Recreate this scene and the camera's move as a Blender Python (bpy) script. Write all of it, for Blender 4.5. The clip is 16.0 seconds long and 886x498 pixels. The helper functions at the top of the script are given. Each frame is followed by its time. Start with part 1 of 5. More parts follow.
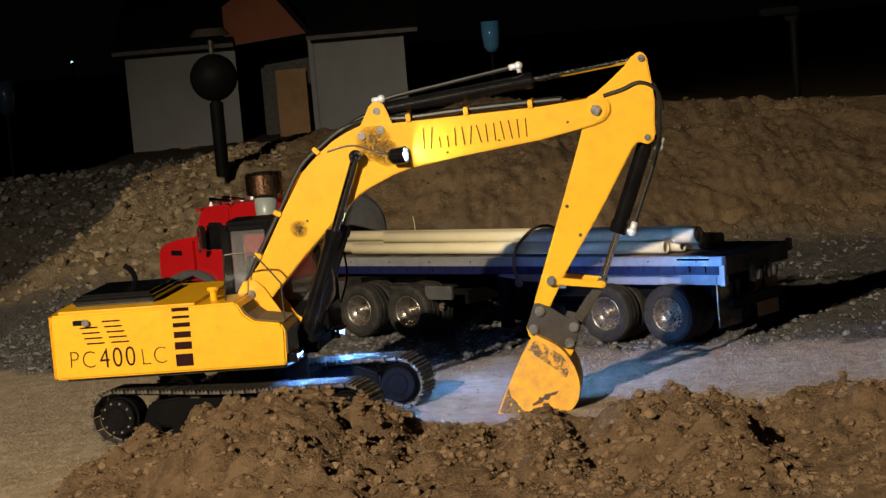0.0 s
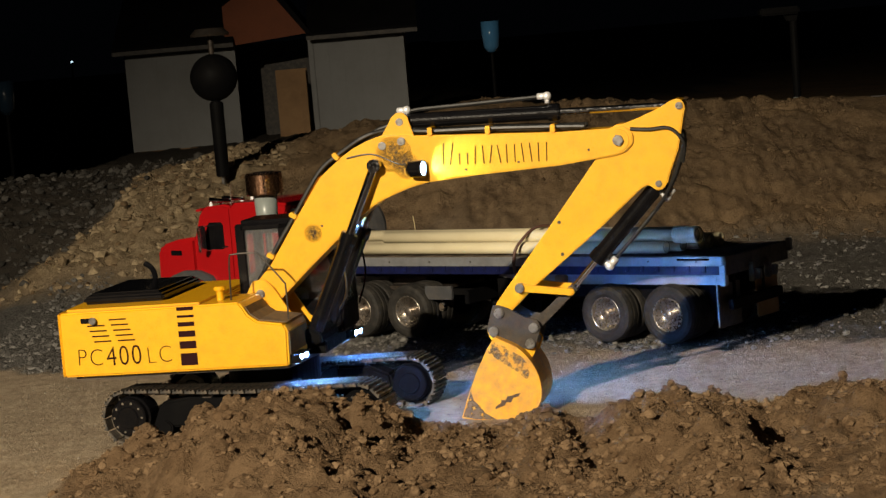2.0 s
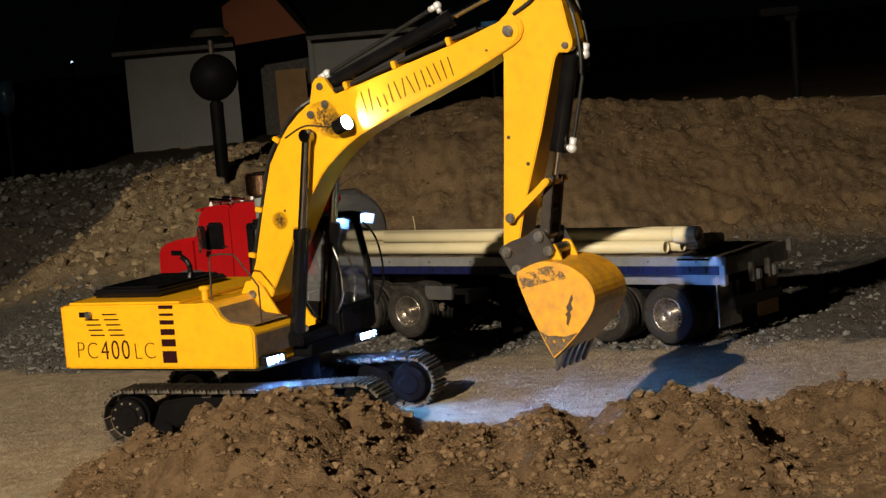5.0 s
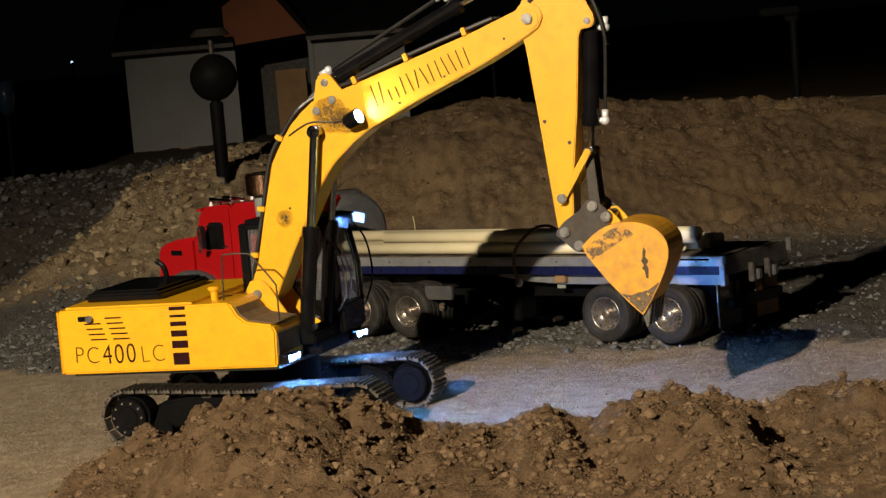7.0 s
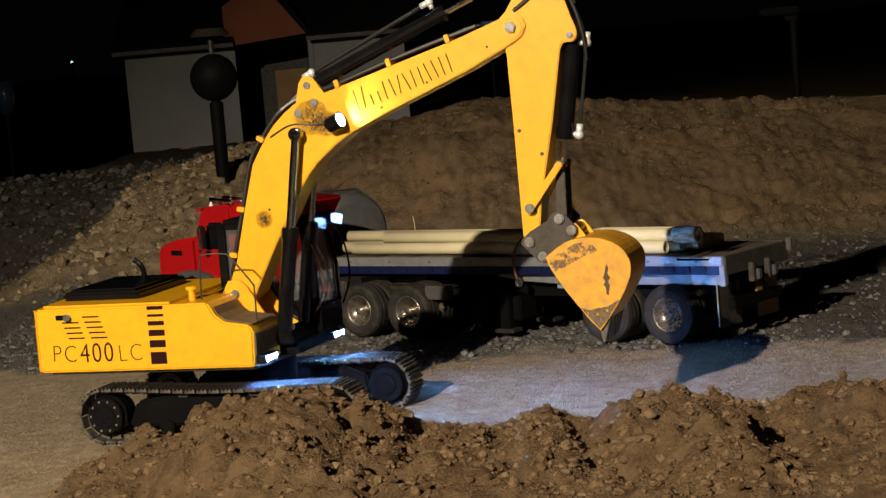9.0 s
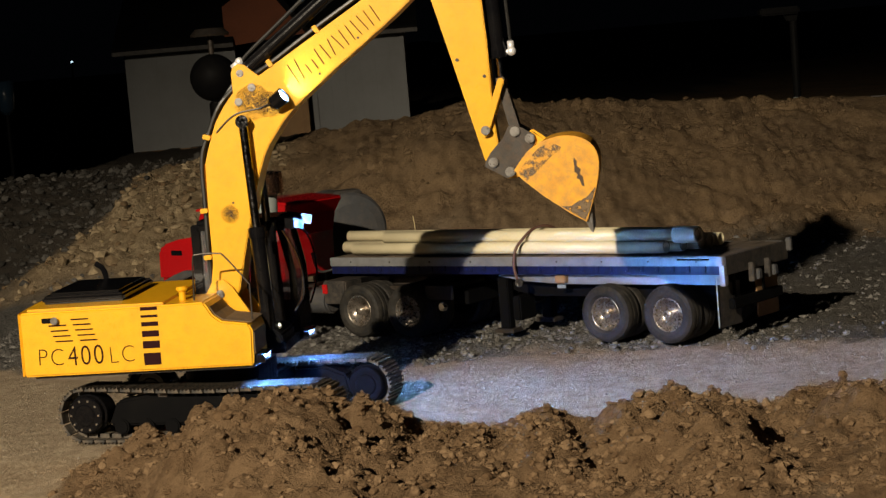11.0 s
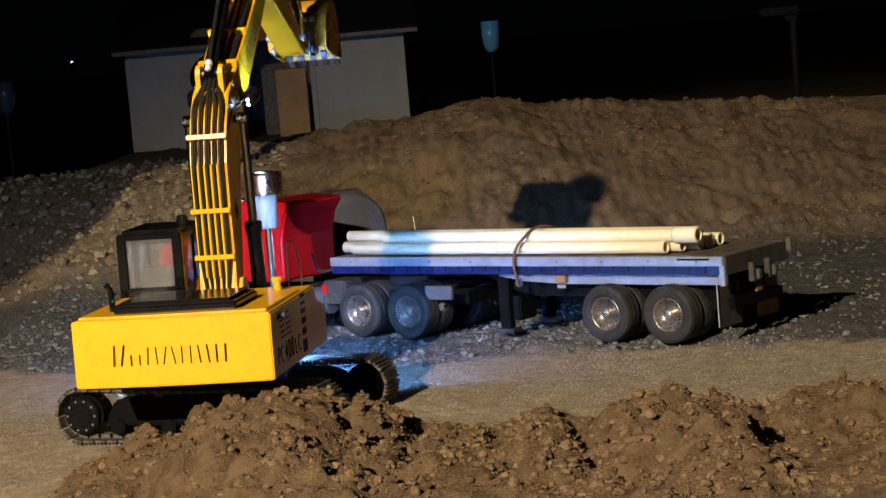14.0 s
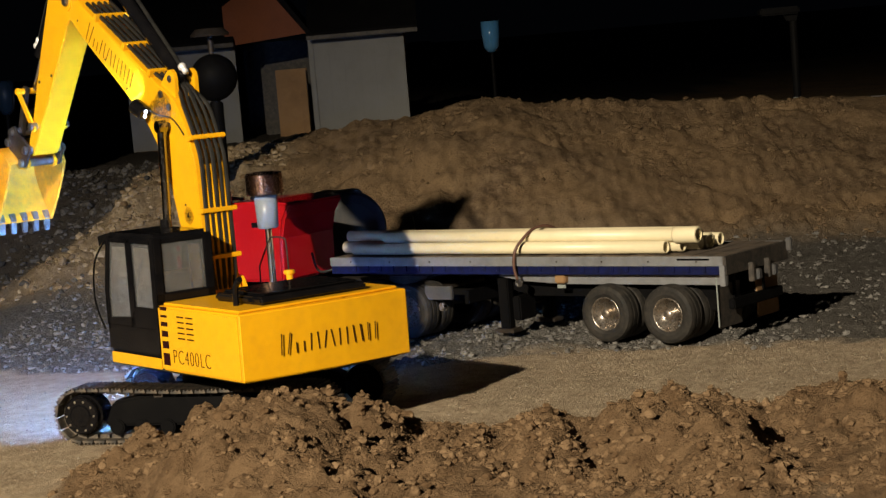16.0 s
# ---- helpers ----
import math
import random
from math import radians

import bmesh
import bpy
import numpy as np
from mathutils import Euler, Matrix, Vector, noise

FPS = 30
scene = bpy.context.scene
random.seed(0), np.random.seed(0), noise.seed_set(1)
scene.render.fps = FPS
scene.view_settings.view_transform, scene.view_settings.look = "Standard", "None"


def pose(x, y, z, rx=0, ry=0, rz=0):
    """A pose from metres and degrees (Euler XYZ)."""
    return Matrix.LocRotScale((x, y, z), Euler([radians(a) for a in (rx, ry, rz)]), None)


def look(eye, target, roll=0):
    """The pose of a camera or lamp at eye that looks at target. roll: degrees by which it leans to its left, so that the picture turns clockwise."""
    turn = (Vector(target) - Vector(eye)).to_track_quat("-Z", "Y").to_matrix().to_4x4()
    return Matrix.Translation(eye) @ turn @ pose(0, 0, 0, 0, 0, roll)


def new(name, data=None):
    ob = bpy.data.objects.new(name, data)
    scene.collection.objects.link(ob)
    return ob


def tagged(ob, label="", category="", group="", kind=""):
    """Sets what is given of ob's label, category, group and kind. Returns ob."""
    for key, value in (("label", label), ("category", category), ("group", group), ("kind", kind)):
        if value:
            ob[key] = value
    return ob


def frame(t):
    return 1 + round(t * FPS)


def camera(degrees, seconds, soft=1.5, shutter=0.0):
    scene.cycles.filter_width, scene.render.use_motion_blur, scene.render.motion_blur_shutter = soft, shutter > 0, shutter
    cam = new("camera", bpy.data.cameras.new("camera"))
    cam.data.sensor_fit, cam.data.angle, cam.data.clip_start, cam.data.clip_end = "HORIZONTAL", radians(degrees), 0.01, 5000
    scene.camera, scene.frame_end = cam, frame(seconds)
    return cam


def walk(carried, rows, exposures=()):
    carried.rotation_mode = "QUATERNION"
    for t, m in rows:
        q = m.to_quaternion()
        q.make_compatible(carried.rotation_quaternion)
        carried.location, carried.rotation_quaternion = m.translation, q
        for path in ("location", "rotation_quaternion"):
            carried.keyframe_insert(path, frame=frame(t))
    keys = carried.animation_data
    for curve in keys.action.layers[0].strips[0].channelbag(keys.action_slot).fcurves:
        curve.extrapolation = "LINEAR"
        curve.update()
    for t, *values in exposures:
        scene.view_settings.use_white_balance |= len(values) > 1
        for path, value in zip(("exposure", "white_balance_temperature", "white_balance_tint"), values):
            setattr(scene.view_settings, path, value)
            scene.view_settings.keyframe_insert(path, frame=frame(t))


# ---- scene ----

# ---------------------------------------------------------------- camera
CAM = pose(0, 0, 0.4447, 84.28, 0, 0) @ pose(0, 0, 0, 0, 0, -4.89)
cam = camera(23.50, 16.0, soft=1.4)
walk(cam, [(0.0, CAM), (16.0, CAM)], exposures=[(0.0, 0.0), (11.5, 0.0), (12.5, 0.0), (13.5, 0.2), (14.5, 0.3), (16.0, 0.3)])

# ---------------------------------------------------------------- world and light
world = bpy.data.worlds.new("night")
scene.world = world
world.use_nodes = True
world.node_tree.nodes["Background"].inputs[0].default_value = (0.30, 0.36, 0.5, 1)
world.node_tree.nodes["Background"].inputs[1].default_value = 0.0015

lamp_data = bpy.data.lights.new("yard_floodlight", "SPOT")
lamp_data.energy, lamp_data.color = 1470, (1.0, 0.855, 0.635)
lamp_data.spot_size, lamp_data.spot_blend, lamp_data.shadow_soft_size = radians(48), 1.0, 0.035
lamp = new("yard_floodlight", lamp_data)
lamp.matrix_world = look((-1.75, -1.5, 2.0), (-0.35, 2.08, 0.05))


# ---------------------------------------------------------------- materials
def nodes_of(name):
    m = bpy.data.materials.new(name)
    m.use_nodes = True
    nt = m.node_tree
    return m, nt, nt.nodes["Principled BSDF"]


def noise_node(nt, scale, detail=6, rough=0.6, coord="Object"):
    tc = nt.nodes.new("ShaderNodeTexCoord")
    n = nt.nodes.new("ShaderNodeTexNoise")
    n.inputs["Scale"].default_value, n.inputs["Detail"].default_value, n.inputs["Roughness"].default_value = scale, detail, rough
    nt.links.new(tc.outputs[coord], n.inputs["Vector"])
    return n


def ramp(nt, src, stops):
    r = nt.nodes.new("ShaderNodeValToRGB")
    while len(r.color_ramp.elements) < len(stops):
        r.color_ramp.elements.new(0.5)
    for e, (p, c) in zip(r.color_ramp.elements, stops):
        e.position, e.color = p, (*c, 1)
    nt.links.new(src, r.inputs[0])
    return r


def mixc(nt, fac, a, b, mode="MIX"):
    m = nt.nodes.new("ShaderNodeMix")
    m.data_type, m.blend_type = "RGBA", mode
    for sock, v in ((m.inputs[0], fac), (m.inputs[6], a), (m.inputs[7], b)):
        if isinstance(v, (int, float)):
            sock.default_value = v
        elif isinstance(v, tuple):
            sock.default_value = (*v, 1)
        else:
            nt.links.new(v, sock)
    return m.outputs[2]


def bump(nt, bsdf, src, dist, strength=1.0):
    b = nt.nodes.new("ShaderNodeBump")
    b.inputs["Strength"].default_value, b.inputs["Distance"].default_value = strength, dist
    nt.links.new(src, b.inputs["Height"])
    nt.links.new(b.outputs[0], bsdf.inputs["Normal"])


def surface(name, base, worn=None, rough=0.5, metal=0.0, grain=400.0, blot=25.0, amount=0.5, relief=0.0003, coat=0.0, dust=None, dust_amount=0.3):
    """A painted, plastic or metal surface: fine grain, larger blotches, dust and slight relief."""
    m, nt, b = nodes_of(name)
    worn = worn or tuple(c * 0.7 for c in base)
    n1, n2 = noise_node(nt, blot, 5, 0.65), noise_node(nt, grain, 4, 0.6)
    r1 = ramp(nt, n1.outputs[0], [(0.42, (0, 0, 0)), (0.72, (1, 1, 1))])
    mul = nt.nodes.new("ShaderNodeMath")
    mul.operation, mul.inputs[1].default_value = "MULTIPLY", amount
    nt.links.new(r1.outputs[0], mul.inputs[0])
    col = mixc(nt, mul.outputs[0], base, worn)
    if dust:
        r3 = ramp(nt, noise_node(nt, blot * 2.3, 8, 0.75).outputs[0], [(0.45, (0, 0, 0)), (0.75, (dust_amount,) * 3)])
        col = mixc(nt, r3.outputs[0], col, dust)
    nt.links.new(col, b.inputs["Base Color"])
    rr = ramp(nt, n2.outputs[0], [(0.3, (max(rough - 0.12, 0.03),) * 3), (0.7, (min(rough + 0.12, 1),) * 3)])
    nt.links.new(rr.outputs[0], b.inputs["Roughness"])
    b.inputs["Metallic"].default_value = metal
    b.inputs["Coat Weight"].default_value = coat
    if relief:
        bump(nt, b, n2.outputs[0], relief, 0.5)
    return m


def glow(name, colour, strength):
    m, nt, b = nodes_of(name)
    b.inputs["Base Color"].default_value = (0.8, 0.85, 0.9, 1)
    b.inputs["Emission Color"].default_value = (*colour, 1)
    b.inputs["Emission Strength"].default_value = strength
    return m


def glass(name, tint, rough=0.03):
    m, nt, b = nodes_of(name)
    b.inputs["Base Color"].default_value = (*tint, 1)
    b.inputs["Roughness"].default_value = rough
    b.inputs["Transmission Weight"].default_value = 0.93
    b.inputs["IOR"].default_value = 1.38
    return m


YELLOW = surface("yellow_paint", (0.80, 0.405, 0.006), (0.70, 0.325, 0.006), 0.34, 0, 900, 30, 0.5, 0.00008, 0.2, (0.30, 0.15, 0.03), 0.20)
YELLOW_WORN = surface("worn_yellow_paint", (0.77, 0.365, 0.012), (0.50, 0.21, 0.02), 0.48, 0, 700, 38, 0.8, 0.0002, 0.0, (0.24, 0.15, 0.08), 0.6)
BLACK = surface("black_plastic", (0.004, 0.004, 0.005), (0.010, 0.009, 0.009), 0.16, 0, 600, 40, 0.6, 0.00005, 0.6)
BLACK_HOSE = surface("black_rubber_hose", (0.010, 0.010, 0.010), (0.03, 0.028, 0.025), 0.42, 0, 900, 60, 0.5, 0.0001)
DECAL = surface("maroon_decal", (0.022, 0.004, 0.005), (0.012, 0.003, 0.003), 0.6, 0, 900, 80, 0.5, 0.0)
INK = surface("dark_marker_ink", (0.020, 0.008, 0.004), (0.09, 0.034, 0.006), 0.65, 0, 900, 120, 0.7, 0.0)
STEEL = surface("worn_steel", (0.26, 0.25, 0.24), (0.10, 0.08, 0.065), 0.36, 0.9, 500, 60, 0.8, 0.0003)
DARK_STEEL = surface("dark_steel", (0.055, 0.05, 0.046), (0.03, 0.022, 0.017), 0.45, 0.6, 500, 60, 0.8, 0.0003, 0, (0.17, 0.10, 0.05), 0.35)
TRACK = surface("dusty_track_steel", (0.038, 0.035, 0.032), (0.10, 0.082, 0.062), 0.62, 0.25, 300, 45, 0.9, 0.0005, 0, (0.26, 0.20, 0.14), 0.65)
# Light caught by small chrome pieces is put into this pale, half-metal colour.
GLINT_METAL = surface("painted_glint_metal", (0.86, 0.86, 0.88), (0.7, 0.7, 0.72), 0.42, 0.45, 300, 40, 0.4, 0.0)
CHROME = surface("chrome", (0.82, 0.82, 0.84), (0.5, 0.5, 0.52), 0.10, 1.0, 300, 40, 0.4, 0.0)
DARK_CHROME = surface("dark_polished_steel", (0.30, 0.30, 0.32), (0.16, 0.16, 0.17), 0.14, 1.0, 300, 40, 0.4, 0.0)
PANEL_DIRT_BROWN = surface("brown_panel_and_dirt", (0.11, 0.075, 0.045), (0.20, 0.12, 0.05), 0.8, 0, 500, 90, 0.9, 0.0004)
RIM = surface("brown_dusted_rim", (0.40, 0.36, 0.32), (0.20, 0.15, 0.10), 0.30, 0.85, 300, 90, 0.9, 0.0004)
RED = surface("red_cab_paint", (0.36, 0.006, 0.008), (0.26, 0.005, 0.008), 0.2, 0, 800, 18, 0.5, 0.00005, 0.5)
TYRE = surface("dusty_tyre_rubber", (0.013, 0.0125, 0.012), (0.032, 0.029, 0.026), 0.7, 0, 500, 40, 0.9, 0.0006, 0, (0.09, 0.076, 0.058), 0.35)
ALU = surface("scuffed_aluminium", (0.28, 0.29, 0.31), (0.16, 0.16, 0.17), 0.42, 0.5, 500, 30, 0.8, 0.0002, 0, (0.25, 0.2, 0.15), 0.2)
NAVY = surface("navy_paint", (0.005, 0.008, 0.052), (0.004, 0.005, 0.016), 0.4, 0, 500, 90, 0.9, 0.0003)
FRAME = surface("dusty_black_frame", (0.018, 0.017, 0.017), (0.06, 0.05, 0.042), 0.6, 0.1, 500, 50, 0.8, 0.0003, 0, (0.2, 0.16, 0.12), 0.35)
DECK = surface("weathered_deck_wood", (0.060, 0.045, 0.034), (0.13, 0.095, 0.065), 0.8, 0, 300, 30, 0.9, 0.0012)
PVC = surface("cream_plastic_pipe", (0.72, 0.64, 0.43), (0.60, 0.51, 0.32), 0.4, 0, 500, 20, 0.5, 0.0001)
STRAP = surface("brown_rubber_strap", (0.10, 0.045, 0.03), (0.06, 0.03, 0.02), 0.6, 0, 500, 60, 0.6, 0.0002)
FROST = surface("frosted_white_glass", (0.22, 0.245, 0.235), (0.17, 0.19, 0.18), 0.35, 0, 500, 30, 0.4, 0.0)
GREY_DRUM = surface("dull_grey_tank_paint", (0.058, 0.060, 0.066), (0.034, 0.034, 0.036), 0.55, 0.1, 400, 18, 0.8, 0.0006, 0, (0.16, 0.13, 0.10), 0.4)
SIDING = surface("pale_grey_shed_paint", (0.19, 0.195, 0.20), (0.14, 0.14, 0.14), 0.75, 0, 200, 8, 0.7, 0.0008)
ROOF_BROWN = surface("brown_roof_board", (0.19, 0.055, 0.02), (0.12, 0.035, 0.015), 0.8, 0, 200, 12, 0.7, 0.0015)
ROOF_DARK = surface("dark_roof_felt", (0.006, 0.006, 0.007), (0.011, 0.011, 0.011), 0.95, 0, 200, 12, 0.7, 0.0015)
PLYWOOD = surface("tan_plywood", (0.26, 0.15, 0.065), (0.16, 0.085, 0.035), 0.75, 0, 200, 14, 0.8, 0.001)
MATTE_BLACK = surface("matte_black", (0.0035, 0.0035, 0.004), (0.008, 0.0075, 0.007), 0.55, 0, 300, 20, 0.5, 0.0003)
STRAW = surface("dry_straw", (0.42, 0.34, 0.18), (0.3, 0.24, 0.12), 0.8, 0, 300, 40, 0.5, 0.0)
DARK_GLASS = glass("dark_cab_glass", (0.80, 0.82, 0.86))
CLEAR_GLASS = glass("clear_cab_glass", (0.86, 0.88, 0.92))
SMOKE_GLASS = surface("smoky_lamp_glass", (0.012, 0.026, 0.045), (0.02, 0.035, 0.055), 0.1, 0, 200, 30, 0.4, 0.0001, 0.6)
BLUE_GLASS = surface("blue_lamp_glass", (0.05, 0.16, 0.32), (0.09, 0.22, 0.38), 0.1, 0, 200, 30, 0.4, 0.0001, 0.8)
for dull, level, coat in ((MATTE_BLACK, 0.04, 0.0), (BLACK, 0.16, 0.22), (DECAL, 0.08, 0.0), (INK, 0.08, 0.0), (ROOF_DARK, 0.05, 0.0), (NAVY, 0.25, 0.0), (TYRE, 0.2, 0.0)):
    shine = dull.node_tree.nodes["Principled BSDF"]
    shine.inputs["Specular IOR Level"].default_value, shine.inputs["Coat Weight"].default_value = level, coat


def ragged_edge(material, scale, low, high, fade=False):
    """Lets the surface below show through between ragged patches of wear."""
    nt = material.node_tree
    n = noise_node(nt, scale, 6, 0.68)
    r = nt.nodes.new("ShaderNodeMapRange")
    r.inputs["From Min"].default_value, r.inputs["From Max"].default_value = low, high
    nt.links.new(n.outputs[0], r.inputs["Value"])
    alpha = r.outputs[0]
    if fade:
        tc, gap, far = nt.nodes.new("ShaderNodeTexCoord"), nt.nodes.new("ShaderNodeVectorMath"), nt.nodes.new("ShaderNodeMapRange")
        gap.operation, gap.inputs[1].default_value = "DISTANCE", (0.5, 0.5, 0.5)
        flat = nt.nodes.new("ShaderNodeVectorMath")
        flat.operation, flat.inputs[1].default_value, flat.inputs[2].default_value = "MULTIPLY_ADD", (1, 0, 1), (0, 0.5, 0)
        far.inputs["From Min"].default_value, far.inputs["From Max"].default_value = 0.47, 0.12
        mul = nt.nodes.new("ShaderNodeMath")
        mul.operation = "MULTIPLY"
        nt.links.new(tc.outputs["Generated"], flat.inputs[0])
        nt.links.new(flat.outputs[0], gap.inputs[0])
        nt.links.new(gap.outputs["Value"], far.inputs["Value"])
        nt.links.new(far.outputs[0], mul.inputs[0])
        nt.links.new(alpha, mul.inputs[1])
        alpha = mul.outputs[0]
    nt.links.new(alpha, nt.nodes["Principled BSDF"].inputs["Alpha"])
    return material


SCRAPE = ragged_edge(surface("scraped_bare_steel", (0.13, 0.105, 0.08), (0.30, 0.18, 0.06), 0.55, 0.3, 500, 90, 0.9, 0.0003), 110, 0.48, 0.70)
TIP_WEAR = ragged_edge(surface("worn_bucket_lip", (0.12, 0.085, 0.055), (0.20, 0.13, 0.06), 0.5, 0.4, 500, 90, 0.9, 0.0003), 160, 0.38, 0.50)
GOUGE = surface("dark_gouge", (0.07, 0.035, 0.012), (0.035, 0.018, 0.008), 0.6, 0, 500, 90, 0.9, 0.0003)
GRIME = ragged_edge(surface("dark_oily_grime", (0.035, 0.022, 0.010), (0.10, 0.06, 0.02), 0.6, 0, 500, 120, 0.8, 0.0002), 330, 0.40, 0.70, True)
# Chrome whose reflection of brown surroundings is put into the base colour.
BROWN_REFLECTION = surface("chrome_with_brown_reflection", (0.52, 0.30, 0.19), (0.30, 0.16, 0.10), 0.22, 1.0, 500, 40, 0.5, 0.0001)
LED = glow("white_led", (0.14, 0.36, 1.0), 4000)
LED_CAB = glow("cab_lamp_led", (0.20, 0.42, 1.0), 12000)
LED_BOOM = glow("boom_lamp_led", (0.25, 0.48, 1.0), 800)
LED_SMALL = glow("white_led_dim", (0.60, 0.75, 1.0), 22)
GLINT = glow("faint_garden_lamp", (0.6, 0.85, 1.0), 1.3)


def ground_material(name):
    """Compacted road, clay heap, stones and mound soil, told apart by the sheet's own zones."""
    m, nt, b = nodes_of(name)
    big, mid, fine = noise_node(nt, 4.5, 6, 0.6), noise_node(nt, 38, 8, 0.7), noise_node(nt, 260, 6, 0.7)

    def zone(attr):
        a = nt.nodes.new("ShaderNodeAttribute")
        a.attribute_name = attr
        return a.outputs["Fac"]
    road = mixc(nt, ramp(nt, mid.outputs[0], [(0.38, (0, 0, 0)), (0.64, (1, 1, 1))]).outputs[0], (0.42, 0.335, 0.235), (0.27, 0.205, 0.14))
    road = mixc(nt, ramp(nt, fine.outputs[0], [(0.55, (0, 0, 0)), (0.75, (0.7, 0.7, 0.7))]).outputs[0], road, (0.47, 0.41, 0.33))
    clay = mixc(nt, ramp(nt, mid.outputs[0], [(0.35, (0, 0, 0)), (0.65, (1, 1, 1))]).outputs[0], (0.095, 0.057, 0.029), (0.18, 0.117, 0.065))
    stone = mixc(nt, ramp(nt, fine.outputs[0], [(0.4, (0, 0, 0)), (0.65, (1, 1, 1))]).outputs[0], (0.060, 0.056, 0.051), (0.21, 0.20, 0.186))
    soil = mixc(nt, ramp(nt, mid.outputs[0], [(0.35, (0, 0, 0)), (0.68, (1, 1, 1))]).outputs[0], (0.085, 0.054, 0.030), (0.285, 0.20, 0.118))
    soil = mixc(nt, ramp(nt, big.outputs[0], [(0.42, (0, 0, 0)), (0.60, (0.85, 0.85, 0.85))]).outputs[0], soil, (0.25, 0.168, 0.092))
    soil = mixc(nt, ramp(nt, fine.outputs[0], [(0.34, (0.75, 0.75, 0.75)), (0.50, (0, 0, 0))]).outputs[0], soil, (0.070, 0.045, 0.026))
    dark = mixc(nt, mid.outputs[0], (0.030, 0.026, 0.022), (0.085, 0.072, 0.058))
    col = mixc(nt, zone("z_stone"), road, stone)
    col = mixc(nt, zone("z_soil"), col, soil)
    tan = mixc(nt, ramp(nt, mid.outputs[0], [(0.36, (0, 0, 0)), (0.62, (1, 1, 1))]).outputs[0], (0.19, 0.135, 0.078), (0.38, 0.295, 0.185))
    tan = mixc(nt, ramp(nt, fine.outputs[0], [(0.30, (0.8, 0.8, 0.8)), (0.46, (0, 0, 0))]).outputs[0], tan, (0.075, 0.052, 0.032))
    col = mixc(nt, zone("z_tan"), col, tan)
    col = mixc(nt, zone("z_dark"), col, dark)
    col = mixc(nt, zone("z_clay"), col, clay)
    nt.links.new(col, b.inputs["Base Color"])
    b.inputs["Roughness"].default_value = 0.95
    b.inputs["Specular IOR Level"].default_value = 0.15
    add = nt.nodes.new("ShaderNodeMath")
    add.operation = "ADD"
    nt.links.new(mid.outputs[0], add.inputs[0])
    nt.links.new(fine.outputs[0], add.inputs[1])
    bump(nt, b, add.outputs[0], 0.006, 0.9)
    return m


def clod_material(name, a, c, scale):
    m, nt, b = nodes_of(name)
    geo = nt.nodes.new("ShaderNodeNewGeometry")
    n = noise_node(nt, scale, 6, 0.7)
    col = mixc(nt, geo.outputs["Random Per Island"], a, c)
    col = mixc(nt, ramp(nt, n.outputs[0], [(0.4, (0, 0, 0)), (0.7, (0.6, 0.6, 0.6))]).outputs[0], col, tuple(x * 0.55 for x in a))
    nt.links.new(col, b.inputs["Base Color"])
    b.inputs["Roughness"].default_value = 0.95
    b.inputs["Specular IOR Level"].default_value = 0.15
    bump(nt, b, n.outputs[0], 0.002, 0.6)
    return m


GROUND = ground_material("pit_ground")
CLOD = clod_material("clay_clods", (0.095, 0.057, 0.029), (0.20, 0.132, 0.075), 160)
PEBBLE = clod_material("grey_gravel", (0.075, 0.071, 0.066), (0.21, 0.20, 0.187), 200)
GRIT = clod_material("pale_grit", (0.14, 0.11, 0.08), (0.30, 0.26, 0.215), 300)
RUBBLE = clod_material("dark_rubble", (0.025, 0.023, 0.020), (0.13, 0.122, 0.112), 150)
SANDCLOD = clod_material("pale_sand_lumps", (0.17, 0.12, 0.07), (0.38, 0.30, 0.19), 120)
TANCLOD = clod_material("tan_soil_lumps", (0.10, 0.064, 0.034), (0.20, 0.138, 0.08), 120)


# ---------------------------------------------------------------- mesh helpers
def part(name, bm, material, parent=None, label="", smooth=False):
    me = bpy.data.meshes.new(name)
    bm.normal_update()
    bm.to_mesh(me)
    bm.free()
    me.materials.append(material)
    if smooth:
        for p in me.polygons:
            p.use_smooth = True
    ob = new(name, me)
    if parent is not None:
        ob.parent = parent
    if label:
        ob["label"] = label
    return ob


def thing(name, m, label, category, group=""):
    ob = new(name)
    ob.empty_display_size = 0.02
    ob.matrix_world = m
    return tagged(ob, label, category, group)


def begin():
    return bmesh.new()


def rounded(bm, w, seg=2, limit=30):
    es = [e for e in bm.edges if len(e.link_faces) == 2 and e.calc_face_angle(0) > radians(limit)]
    if es and w > 0:
        bmesh.ops.bevel(bm, geom=es, offset=w, segments=seg, affect="EDGES", clamp_overlap=True)
    return bm


def merge(dst, src):
    me = bpy.data.meshes.new("tmp")
    src.to_mesh(me)
    src.free()
    dst.from_mesh(me)
    bpy.data.meshes.remove(me)
    return dst


def box(x0, x1, y0, y1, z0, z1, r=0.001, m=None, seg=2):
    bm = bmesh.new()
    bmesh.ops.create_cube(bm, size=1, matrix=Matrix.Translation(((x0 + x1) / 2, (y0 + y1) / 2, (z0 + z1) / 2)) @ Matrix.Diagonal((x1 - x0, y1 - y0, z1 - z0, 1)))
    rounded(bm, r, seg)
    if m is not None:
        bm.transform(m)
    return bm


